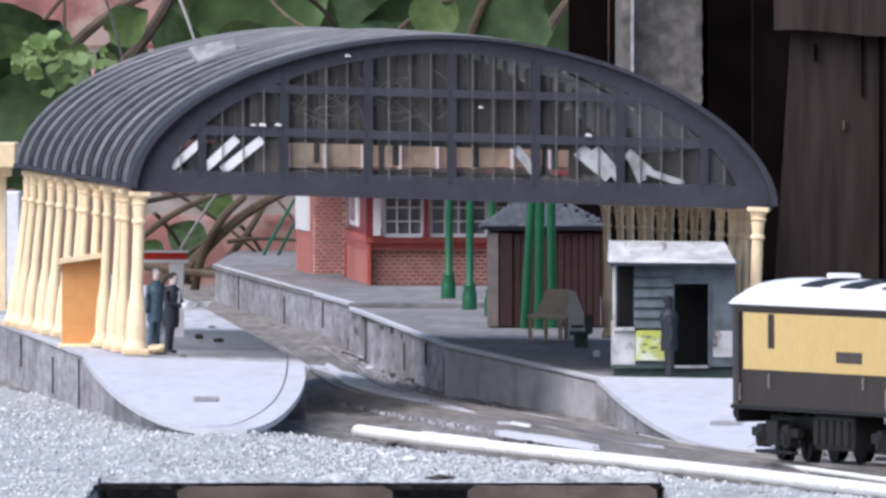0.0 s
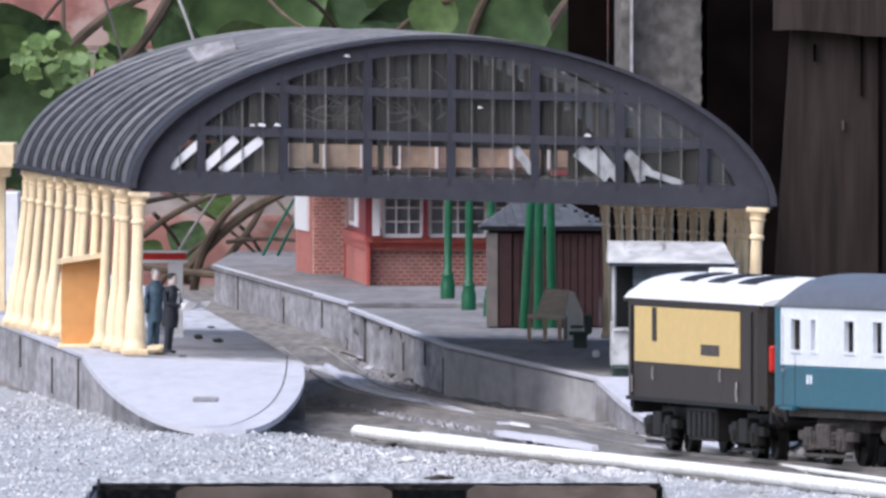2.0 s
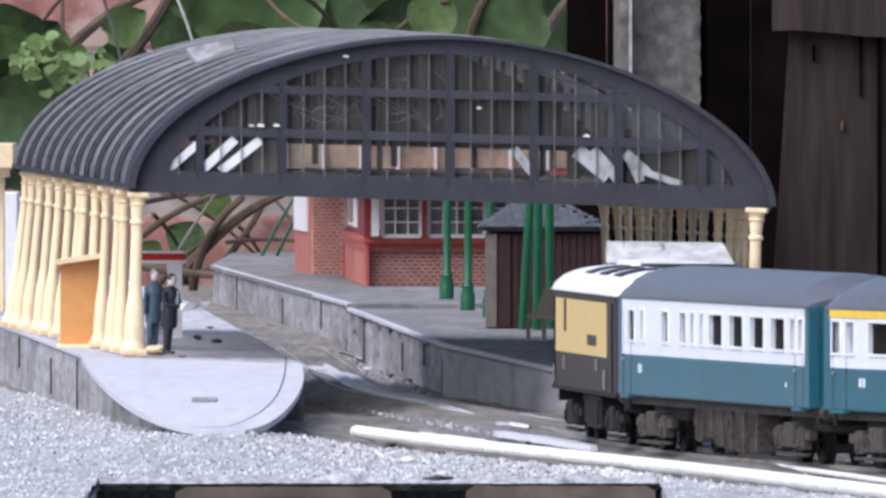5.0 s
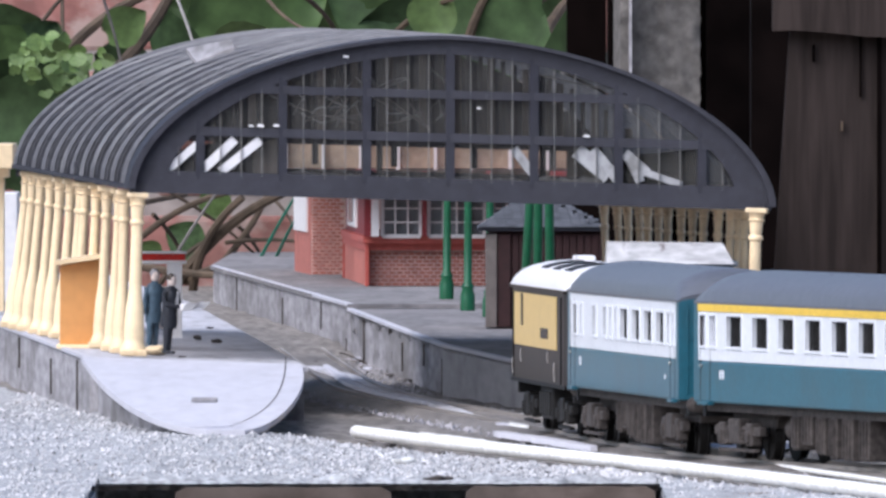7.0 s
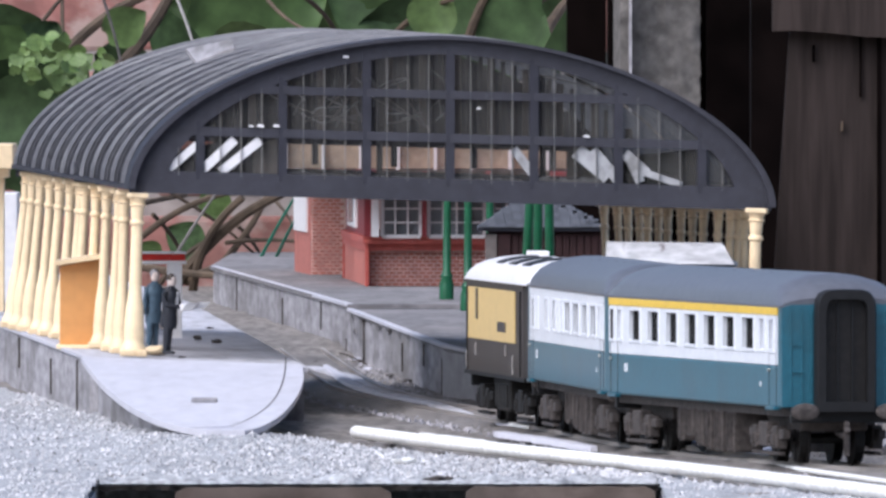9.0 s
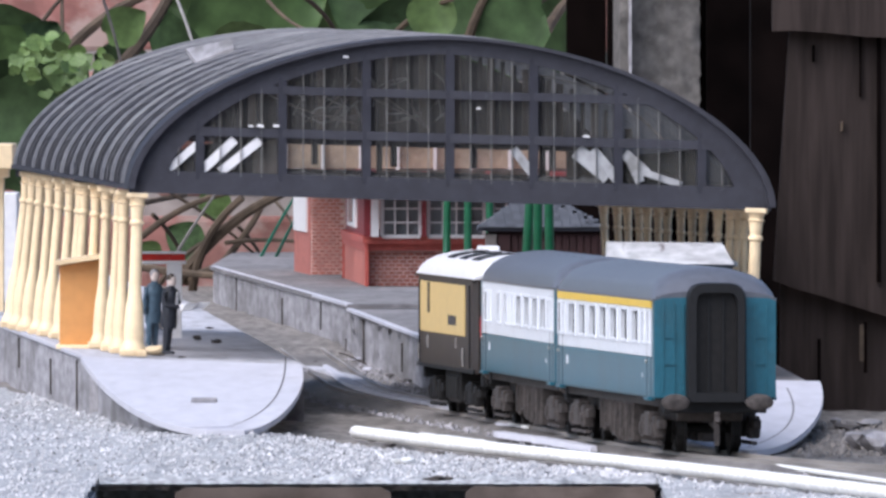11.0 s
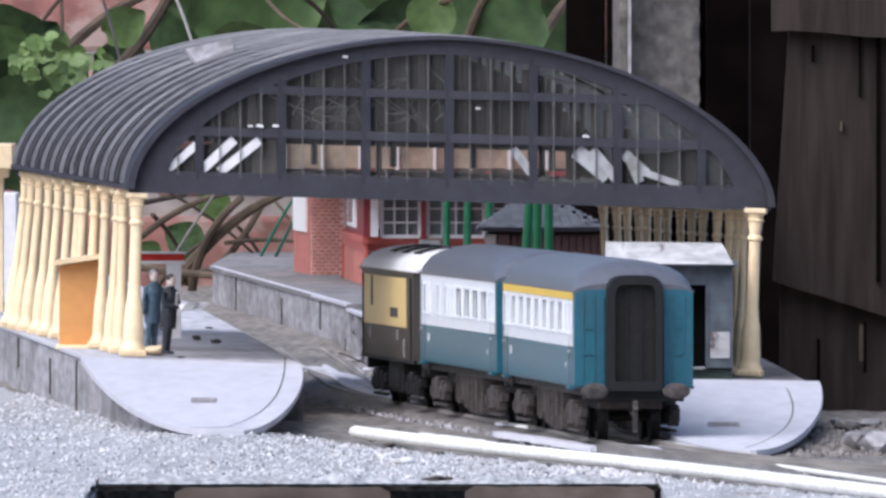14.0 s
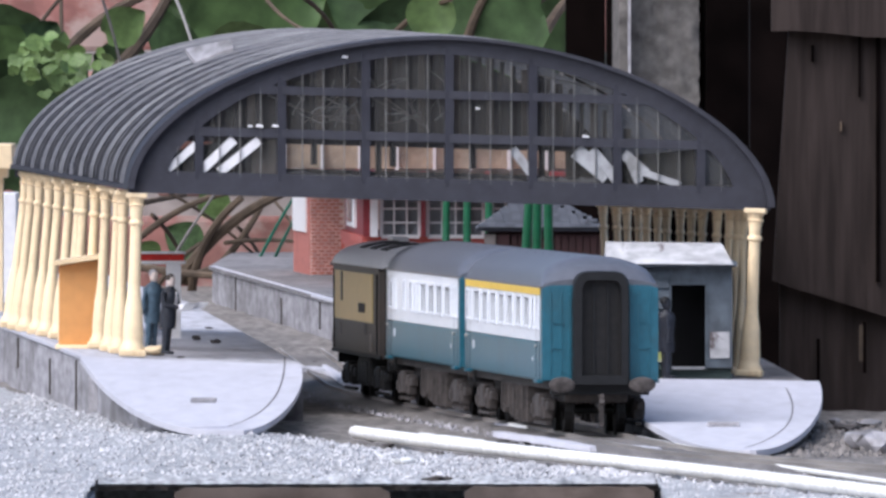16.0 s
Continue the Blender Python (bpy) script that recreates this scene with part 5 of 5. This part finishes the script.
for i, (px, py, w, h) in enumerate(((715, 822, 7, 2.4), (400, 806, 11, 1.6), (660, 780, 5, 2.5), (690, 790, 4, 1.2), (475, 788, 6, 2), (780, 806, 3.6, 1.2), (775, 850, 8, 1.6), (235, 800, 5, 1.2), (1090, 822, 3, 1), (560, 812, 4, 1))):
    stone("stone", "loose stone chip on the concrete ledge", "stone", px, py, -5, w, 18, h, M["rope"] if i in (0, 4) else M["debris"], "ledge stones", 10 + i)
for i, (px, py, w, h) in enumerate(((440, 580, 12, 2), (500, 600, 9, 2.2), (540, 612, 10, 2), (600, 626, 8, 3), (640, 640, 7, 2), (590, 655, 5, 2), (560, 648, 6, 2), (690, 668, 4, 1.6), (650, 655, 4, 1.4), (480, 590, 8, 3), (420, 566, 8, 2.5), (720, 676, 4, 1.2))):
    stone("rubble", "lump of fallen mortar beside the platform wall", "rubble", px, py, -5.5, w, 40, h, M["ramp"] if i % 4 == 0 else M["debris"], "wall rubble", 30 + i)
for i, (px, py, w, h, m_) in enumerate(((1535, 792, 13, 7, "wall"), (1560, 800, 12, 8, "wall"), (1480, 748, 4, 2, "wall"), (1540, 752, 8, 2.4, "wall"), (1440, 762, 6, 2, "debris"), (1500, 762, 8, 2.4, "debris"))):
    stone("rubble", "broken concrete lump at the fence foot", "rubble", px, py, -5.5, w, 60, h, M[m_], "fence rubble", 50 + i)
for px, py, z, w in ((362, 710, 9.3, 8), (1282, 753, 0.6, 10)):
    y = (124.4 - z) * 40060 / (py - 49.5)
    x = (px - 784) * y / 40060
    m = thing("cast_lug", "small grey moulded lug on the ramp", "lug", x, y, z)
    one("lug", M["wall"], m, -w / 2, w / 2, -6, 6, -0.5, 1.0, bev=0.4)
stone("column_fragment", "broken cream column base lying flat", "fragment", 277, 626, 14.3, 10, 16, 3.4, M["columns"], "", 77)
for i, (px, py, w, h) in enumerate(((505, 596, 9, 5), (490, 590, 6, 3), (520, 604, 6, 3.5))):
    stone("lichen", "ochre lichen clump at the wall foot", "lichen", px, py, -5.5, w, 30, h, M["buff"], "wall lichen", 60 + i)
# twig by the wall
twig = thing("twig", "thin dry twig leaning by the platform wall", "twig")
for a, b in (((600, 625), (650, 645)), ((612, 600), (612, 622))):
    bm = B()
    p, q = at_depth(*a, 8500), at_depth(*b, 8500)
    tube(bm, bez(p, p.lerp(q, 0.3) + Vector((0.5, 0, 0.8)), p.lerp(q, 0.7), q, 6), 0.3, 6)
    part("branch", bm, M["debris"], twig)

# loose grit
rg = random.Random(11)
bm = B()
faces, verts = [], []


def grit(count, spot, lo, hi):
    for _ in range(count):
        x, y, z = spot()
        s = rg.uniform(lo, hi)
        a = rg.uniform(0, 6.28)
        i = len(verts)
        for dx, dy, dz in ((1, 0, 0), (-0.5, 0.8, 0), (-0.5, -0.8, 0), (0.1, 0, rg.uniform(0.7, 1.3))):
            verts.append(((x + s * (dx * math.cos(a) - dy * math.sin(a))) * MM, (y + 2.5 * s * (dx * math.sin(a) + dy * math.cos(a))) * MM, (z - 0.1 + s * dz) * MM))
        faces.extend(((i, i + 1, i + 3), (i + 1, i + 2, i + 3), (i + 2, i, i + 3)))


def grit_object(name, label, material):
    me = bpy.data.meshes.new(name)
    me.from_pydata(verts, [], faces)
    me.materials.append(material)
    tagged(new(name, me), label, "gravel", kind="stuff")
    verts.clear()
    faces.clear()


def on_ledge():
    x = rg.uniform(-150, 68)
    y = lip(x) + (max(lip(x) + 60, back(x)) - lip(x)) * rg.random() ** 0.9
    return x, y, ledge_top(x, y)


def on_ends():
    x = rg.choice((rg.uniform(-150, -99), rg.uniform(62, 150)))
    y = rg.uniform(6010, min(lip(x), back(x)))
    return x, y, ledge_top(x, y)


grit(2500, on_ends, 0.35, 0.95)
grit(9000, on_ledge, 0.35, 0.95)
grit_object("ledge_grit", "pale coarse sand grains set in the ledge", M["grit"])
grit(1200, on_ledge, 0.3, 0.65)
grit_object("ledge_grit", "dark sand grains set in the ledge", M["debris"])


def on_bed():
    s = rg.uniform(-1000, 2300)
    x, y = on_line(s)
    o = rg.choice((-1, 1)) * rg.uniform(9, 26)
    return x - o, y, BED + 0.6


grit(5000, on_bed, 0.4, 1.1)
grit_object("trackside_grit", "fine grey ballast chips beside the track", M["wall"])
grit(1200, lambda: (rg.uniform(105, 160), rg.uniform(6830, 7450), BED + 0.8), 0.5, 1.3)
grit_object("fence_gravel", "brown gravel below the fence", M["ballast"])
bm.free()


# ---- train ----
W2, LL, LC, GAP = 18.3, 207.2, 267.8, 16.3


def body_ring(x, w, zb, zg, zt, top=True, n=11):
    """Cross-section of a roof from gutter to gutter."""
    pts = []
    for i in range(n + 1):
        a = math.pi * i / n
        pts.append((x, w * math.cos(a), zg + (zt - zg) * math.sin(a) ** 0.8))
    return pts


def roof_loft(length, w, zg, zt, ends=0.75):
    bm = B()
    h = length / 2
    rings = []
    for x, k in ((-h, ends), (-h + 4, 0.5 * (1 + ends)), (-h + 12, 0.97), (-h + 22, 1), (h - 22, 1), (h - 12, 0.97), (h - 4, 0.5 * (1 + ends)), (h, ends)):
        rings.append(body_ring(x, w, 0, zg, zg + (zt - zg) * k))
    loft(bm, rings)
    return bm


def bogie(v, x, material, wheels=(-15, 15), label=""):
    b = part("bogie", (lambda bm: (box(bm, x - 24, x + 24, -10, 10, 7, 11, 0.5), bm)[1])(B()), material, v, label)
    for s in (-1, 1):
        bm = B()
        y = s * 14.2
        box(bm, x - 25, x + 25, y - 1.2, y + 1.2, 4.6, 7.4, 0.4)
        for wx in wheels:
            box(bm, x + wx - 3.4, x + wx + 3.4, y - 1.6, y + 1.9, 1.6, 8.4, 0.6)
            box(bm, x + wx - 1.8, x + wx + 1.8, y - 2, y + 2.6, 2.6, 6.2, 0.5)
        box(bm, x - 6, x + 6, y - 1.8, y + 2.2, 2.2, 9.5, 0.5)
        for k in (-8.5, 8.5):
            lathe(bm, [(1.5, 2.4), (1.5, 3.2), (1.1, 3.3), (1.5, 4.2), (1.1, 4.4), (1.5, 5.3), (1.1, 5.5), (1.5, 6.6)], at=(x + k, y + 1, 0), seg=8)
        box(bm, x - 20, x + 20, y - 0.6, y + 1.4, -0.2, 0.8, 0.2)
        part("side_frame", bm, material, b)
    sets = []
    for wx in wheels:
        r = 7.0
        bm = B()
        for s in (-1, 1):
            rings = []
            for yy, rr in ((s * 9.6, 2.0), (s * 9.6, r), (s * 7.4, r), (s * 7.2, r + 0.9), (s * 6.6, r + 0.9), (s * 6.6, 2.0)):
                rings.append([(rr * math.cos(2 * math.pi * k / 20), yy, rr * math.sin(2 * math.pi * k / 20)) for k in range(20)])
            loft(bm, rings, caps=True)
            for k in range(4):
                a = math.pi * k / 2
                box(bm, -0.7, 0.7, s * 9.4 - 0.6, s * 9.4 + 0.6, 1.5, 6.2, 0, Matrix.Rotation(a, 4, "Y"))
        tube(bm, [(0, -9.4, 0), (0, 9.4, 0)], 1.2, 8)
        ws = part("wheelset", bm, M["wheel"], b)
        ws.location = ((x + wx) * MM, 0, (RAIL + r) * MM)
        sets.append(ws)
    return sets


def side_wall(v, material, s, spans, x0, x1, z0, z1, zw0, zw1, name="window_band"):
    """One side's upper band with real window openings; spans are (centre, width)."""
    bm = B()
    ya, yb_ = s * (W2 - 1.2), s * (W2 + 0.05)
    lo, hi = min(ya, yb_), max(ya, yb_)
    box(bm, x0, x1, lo, hi, z0, zw0)
    box(bm, x0, x1, lo, hi, zw1, z1)
    edges = [x0]
    for c, w in sorted(spans):
        edges += [c - w / 2, c + w / 2]
    edges.append(x1)
    for a, b in zip(edges[::2], edges[1::2]):
        box(bm, a, b, lo, hi, zw0, zw1)
    return part(name, bm, material, v)


def window(v, s, c, w, z0, z1, rim):
    """A raised rounded rim round one opening with its pane behind."""
    bm = B()
    y0, y1 = sorted((s * (W2 - 0.3), s * (W2 + 0.45)))
    k = 0.8
    box(bm, c - w / 2 - k, c + w / 2 + k, y0, y1, z1 - 0.1, z1 + k, 0.15)
    box(bm, c - w / 2 - k, c + w / 2 + k, y0, y1, z0 - k, z0 + 0.1, 0.15)
    for e in (-1, 1):
        x = c + e * w / 2
        box(bm, min(x, x + e * k), max(x, x + e * k), y0, y1, z0, z1, 0.15)
    o = part("window_frame", bm, rim, v)
    one("pane", PANE if w > 7 else M["cloudy"], o, c - w / 2, c + w / 2, *sorted((s * (W2 - 1.1), s * (W2 - 1.0))), z0, z1)


PANE = glass("coach_glass", (0.25, 0.25, 0.26), 0.06, 0.95)


def coach(name, label, big, narrow, stripe):
    v = thing(name, label, "railway coach", group="train vehicles")
    h = LC / 2
    zb, zg, zt, zm = 13.9, 43.0, 53.0, 26.3
    bm = B()
    box(bm, -h, h, -W2, W2, zb, zm, 0.7)
    body = part("lower_body", bm, M["blue"], v)
    one("solebar", M["under"], v, -h + 2, h - 2, -W2 + 3.5, W2 - 3.5, zb - 2.6, zb + 0.4)
    for s in (-1, 1):
        side_wall(v, M["white"], s, big + narrow, -h + 5.5, h - 5.5, zm, zg, 30.6, 39.6)
        for c, w in big + narrow:
            window(v, s, c, w, 30.6, 39.6, M["white"])
        y0, y1 = sorted((s * (W2 - 1), s * (W2 + 0.35)))
        if stripe:
            one("yellow_stripe", M["yellow"], v, -h + 5.5, h - 5.5, y0, y1, 40.8, 43.0)
        one("gutter", M["coachroof"], v, -h + 1, h - 1, y0, y1, 43.0, 43.7)
        for x in (-h + 3.2, h - 3.2):
            one("corner_panel", M["blue"], v, x - 2.6, x + 2.6, *sorted((s * (W2 - 1.4), s * (W2 + 0.02))), zm - 0.5, zg)
        for x in (-h + 13, h - 13):
            one("door_seam", M["under"], v, x - 5.6, x - 5.3, *sorted((s * (W2 - 0.5), s * (W2 + 0.12))), zb + 0.6, zg - 2)
            one("door_seam", M["under"], v, x + 5.3, x + 5.6, *sorted((s * (W2 - 0.5), s * (W2 + 0.12))), zb + 0.6, zg - 2)
            one("door_handle", M["steel"], v, x + 3, x + 4.6, *sorted((s * W2, s * (W2 + 0.9))), 24.3, 25.2, bev=0.2)
            one("footboard", M["blue"], v, x - 6, x + 6, *sorted((s * (W2 - 1), s * (W2 + 1.0))), zb - 0.6, zb + 0.3)
        for x, w in ((h - 34, 2.0), (h - 31, 2.0)):
            one("painted_mark", M["white"], v, x, x + w, *sorted((s * (W2 - 0.2), s * (W2 + 0.1))), 21.0, 23.6)
        one("painted_mark", M["white"], v, -h + 30, -h + 32, *sorted((s * (W2 - 0.2), s * (W2 + 0.1))), 19.8, 21.2)
    part("roof", roof_loft(LC - 0.6, W2 + 0.1, zg, zt, 0.32), M["coachroof"], v, "dull grey rounded roof", True)
    bm = B()
    lathe(bm, [(1.3, 0), (1.4, 0.4), (0.7, 1.0)], seg=8)
    vent = mesh_of("ventilator", bm, M["coachroof"], True)
    for i in range(9):
        for y in (-5, 5):
            o = new("ventilator", vent)
            o.parent = v
            o.location = ((-h + 24 + i * 27.5) * MM, y * MM, (zt - 1.35) * MM)
    # floor and inner partitions, dark inside
    one("interior_floor", M["interior"], v, -h + 2, h - 2, -W2 + 1.4, W2 - 1.4, zm, zm + 1)
    one("partition", M["interior"], v, -h + 8, h - 8, -2.6, -2.0, zm + 1, zg)
    for i in range(8):
        one("partition", M["interior"], v, -h + 29 + i * 30, -h + 30 + i * 30, -2, W2 - 2, zm + 1, zg)
    for e in (-1, 1):
        bm = B()
        ring = [(W2 - 0.05, zb + 0.4), (W2 - 0.05, zg), (W2 * 0.86, zg + 0.9), (0, zg + 1.2)]
        ring = ring + [(-y, z) for y, z in ring[-2::-1]]
        loft(bm, [[(x, y, z) for y, z in ring] for x in sorted((e * (h - 1.0), e * (h + 0.2)))])
        end = part("end_wall", bm, M["blue"], v)
        for s in (-1, 1):
            for yy in (9.5, 12.2, 15.6):
                one("rib", M["blue"], end, *sorted((e * h, e * (h + 0.5))), s * yy - 0.25, s * yy + 0.25, zb + 2, zg - 1)
            one("step", M["blue"], end, *sorted((e * h, e * (h + 0.7))), s * 13.4 - 1.6, s * 13.4 + 1.6, 24, 24.6)
            one("step", M["blue"], end, *sorted((e * h, e * (h + 0.7))), s * 13.4 - 1.6, s * 13.4 + 1.6, 32, 32.6)
        # gangway: rubber hoop, door within
        bm = B()
        out_, in_ = [], []
        for k in range(13):
            a = math.pi * k / 12
            out_.append((8.8 * math.copysign(abs(math.cos(a)) ** 0.45, math.cos(a)), 40.5 + 8 * math.sin(a) ** 0.6))
            in_.append((6.2 * math.copysign(abs(math.cos(a)) ** 0.3, math.cos(a)), 39.6 + 6 * math.sin(a) ** 0.6))
        out_ = [(8.8, 13.0)] + out_ + [(-8.8, 13.0)]
        in_ = [(6.2, 15.8)] + in_ + [(-6.2, 15.8)]
        x0, x1 = e * (h - 0.4), e * (h + 5.6)
        rows = [[bm.verts.new((x, y, z)) for y, z in r] for x, r in ((x0, out_), (x1 - e * 0.8, out_), (x1, [(y * 0.95, z * 0.995) for y, z in out_]), (x1, in_), (x0 + e * 2.4, in_))]
        for r, q in zip(rows, rows[1:]):
            m_ = len(r)
            for k in range(m_):
                bm.faces.new((r[k], r[(k + 1) % m_], q[(k + 1) % m_], q[k]))
        gw = part("gangway", bm, M["black"], v, "black rubber gangway hoop", True)
        one("gangway_door", M["wheel"], gw, *sorted((e * (h + 0.4), e * (h + 2.2))), -6.6, 6.6, 15, 46)
        for yy in (-2.2, 2.2):
            one("door_rib", M["black"], gw, *sorted((e * (h + 2.2), e * (h + 2.9))), yy - 0.3, yy + 0.3, 15.5, 45)
        for s in (-1, 1):
            bm = B()
            tube(bm, [(e * (h - 2), s * 12.6, 12.9), (e * (h + 6.2), s * 12.6, 12.9)], 1.5, 10)
            rr = [[(x, s * 12.6 + 4.3 * k_ * math.cos(2 * math.pi * k / 16), 12.9 + 2.5 * k_ * math.sin(2 * math.pi * k / 16)) for k in range(16)] for x, k_ in ((e * (h + 6), 0.9), (e * (h + 6.4), 1.0), (e * (h + 7.4), 0.95), (e * (h + 7.9), 0.6))]
            loft(bm, rr)
            part("buffer", bm, M["under"], v, "grey-brown oval buffer head", True)
        one("buffer_beam", M["black"], v, *sorted((e * (h - 2.5), e * (h + 0.1))), -15.5, 15.5, 9.6, 14.2, bev=0.3)
        bm = B()
        tube(bm, [(e * (h - 8), 0, 6.5), (e * (h + 3), 0, 5.5), (e * (h + 6), 0, 7.8)], 0.9, 8)
        box(bm, *sorted((e * (h + 4.4), e * (h + 5.4))), -0.8, 0.8, 0.0, 10, 0.2)
        part("coupling", bm, M["under"] if e < 0 else M["black"], v, "thin tension-lock coupling hook")
    for x0, x1, z0 in ((-46, -36, -0.6), (-28, -18, -0.8), (-11, -4, -0.6), (2, 10, 0.4), (16, 26, 3), (31, 37, 1.4)):
        for s in (-1, 1):
            bm = B()
            box(bm, x0, x1, *sorted((s * 6, s * 15)), z0, 11.8, 0.6)
            for k in range(3):
                xx = x0 + (x1 - x0) * (k + 0.5) / 3
                box(bm, xx - 0.4, xx + 0.4, *sorted((s * 14.8, s * 15.5)), z0 + 1, 11)
            part("equipment_box", bm, M["under"], v)
    bm = B()
    tube(bm, [(40, 8, 7), (58, 8, 7)], 3.4, 14)
    part("air_tank", bm, M["under"], v, smooth=True)
    one("truss", M["under"], v, -44, 44, 3, 5, 6, 8)
    axles = bogie(v, -h * 0.72, M["under"]) + bogie(v, h * 0.72, M["under"])
    return v, axles


first_coach = coach("first_class_coach", "blue and white coach with yellow cantrail stripe", [(1.5 - (i - 3) * 28.9, 16.5) for i in range(7)], [(-119.5, 6.5), (-106, 6.5), (112, 6.5), (123.5, 6.5)], True)
brake_coach = coach("brake_coach", "blue and white brake coach with guard's doors", [(-6.5 - i * 28.8, 18) for i in range(4)], [(-113, 6.5), (-123.5, 5), (13, 5), (26, 5), (40, 8), (65.5, 8.5), (98, 4.5), (114, 8.5)], False)


def locomotive():
    v = thing("locomotive", "brown and cream locomotive with white roof", "locomotive", group="train vehicles")
    h = LL / 2
    zb, zg, zt = 12.5, 43.0, 51.0
    bm = B()
    ring = [(-W2, zb), (W2, zb), (W2, zg), (-W2, zg)]
    loft(bm, [[(x, y * k, z) for y, z in ring] for x, k in ((-h, 0.93), (-h + 8, 1), (h - 8, 1), (h, 0.93))])
    part("body", bm, M["brown"], v)
    part("roof", roof_loft(LL - 0.5, W2 + 0.25, zg, zt, 0.35), M["locoroof"], v, "glossy white rounded roof", True)
    for s in (-1, 1):
        y0, y1 = sorted((s * (W2 - 0.4), s * (W2 + 0.3)))
        one("cream_panel", M["cream"], v, h - 174, h - 17, y0, y1, 24.2, 40.8, bev=0.12)
        one("gutter", M["brown"], v, -h + 2, h - 2, *sorted((s * (W2 - 0.4), s * (W2 + 0.6))), 42.2, 43.1)
        y0, y1 = sorted((s * (W2 - 0.4), s * (W2 + 0.5)))
        one("grille", M["brown"], v, h - 51, h - 44.5, y0, y1, 30.6, 40.6, bev=0.1)
        one("nameplate", M["under"], v, h - 145, h - 118, y0, y1, 27.4, 30.6, bev=0.1)
        one("cab_door_seam", M["black"], v, h - 13.2, h - 12.8, y0, y1, 14, 41)
        one("cab_door_seam", M["black"], v, -h + 14.8, -h + 15.2, y0, y1, 14, 41)
        for x, z0, z1 in ((h - 14.5, 15, 20), (h - 46, 19, 23), (h - 147, 20, 23.5), (-h + 36, 14.5, 20.5), (h - 172, 14.5, 20)):
            bm = B()
            tube(bm, [(x, s * (W2 + 0.5), z0), (x, s * (W2 + 0.7), (z0 + z1) / 2), (x, s * (W2 + 0.5), z1)], 0.3, 6)
            part("handrail", bm, M["string"], v, "pale grab rail")
        one("body_band", M["black"], v, -h + 3, h - 3, *sorted((s * (W2 - 0.4), s * (W2 + 0.2))), zb, zb + 1.2)
        bm = B()
        box(bm, -h * 0.2, h * 0.2, *sorted((s * 6, s * 15.5)), 1.8, 12, 0.8)
        for k in range(5):
            box(bm, -h * 0.17 + k * 8, -h * 0.17 + k * 8 + 5, *sorted((s * 15, s * 16.2)), 3, 10.5, 0.4)
        part("equipment_box", bm, M["wheel"], v)
    for x0, x1 in ((-70, -44), (-24, 0), (20, 42)):
        bm = B()
        sec = [(W2 * math.cos(a), zg + (zt - zg) * math.sin(a) ** 0.8) for a in (radians(q) for q in range(42, 86, 6))]
        loft(bm, [[(x, y, z - 0.5) for y, z in sec] + [(x, y, z + 0.35) for y, z in sec[::-1]] for x in (x0, x1)])
        part("roof_grille", bm, M["black"], v, "black roof grille panel")
    bm = B()
    box(bm, 36, 52, -3, 3, zt - 1, zt + 1.6, 0.5)
    part("roof_pod", bm, M["locoroof"], v)
    for e in (-1, 1):
        one("end_panel", M["yellow"], v, *sorted((e * (h - 0.6), e * (h + 0.3))), -13, 13, 15, 30, bev=0.1)
        one("windscreen", M["black"], v, *sorted((e * (h - 0.6), e * (h + 0.4))), -14.5, 14.5, 31.5, 41, bev=0.1)
        one("buffer_beam", M["black"], v, *sorted((e * (h - 2), e * (h + 0.6))), -16, 16, 8.5, 13.2, bev=0.3)
        for s in (-1, 1):
            bm = B()
            tube(bm, [(e * (h - 1), s * 12.4, 11.2), (e * (h + 5), s * 12.4, 11.2)], 1.3, 10)
            tube(bm, [(e * (h + 5), s * 12.4, 11.2), (e * (h + 6), s * 12.4, 11.2)], 3.0, 14)
            part("buffer", bm, M["wheel"], v)
        bm = B()
        tube(bm, [(e * (h - 4), 0, 6), (e * (h + 7), 0, 5.6)], 1.0, 8)
        part("coupling", bm, M["black"], v)
    for s in (-1, 1):
        one("red_box", M["red"], v, -h - 2.2, -h + 0.2, *sorted((s * 12.5, s * 16.6)), 23.5, 31.5, bev=0.8)
    axles = bogie(v, -h * 0.62, M["wheel"], (-14, 14)) + bogie(v, h * 0.62, M["wheel"], (-14, 14))
    return v, axles


loco = locomotive()
TRAVEL = ((0, -620), (1, -537), (2, -458), (3, -382), (4.1, -298), (5.2, -214), (6.5, -114), (7.5, -29), (8.5, 47), (9, 84), (10.2, 186), (11.5, 294), (12.5, 366), (14, 463), (15.5, 555), (16, 587))


def travelled(t):
    return glide(TRAVEL, t)


def motions():
    """The train runs along the line; every wheelset rolls with it."""
    for (v, axles), length, back in ((loco, LL, 0), (brake_coach, LC, LL + GAP), (first_coach, LC, LL + LC + 2 * GAP)):
        rows = []
        for i in range(65):
            t = i * 0.25
            s = travelled(t) - back
            (xa, ya), (xb, yb2) = on_line(s - 0.14 * length), on_line(s - 0.86 * length)
            rows.append((t, pose((xa + xb) / 2 * MM, (ya + yb2) / 2 * MM, 0, 0, 0, math.degrees(math.atan2(ya - yb2, xa - xb)))))
        walk(v, rows)
        for ws in axles:
            x, y, z = ws.location
            walk(ws, [(i * 0.1, pose(x, y, z, 0, math.degrees((travelled(i * 0.1) + 620) / 7.0) % 360, 0)) for i in range(161)])


motions()
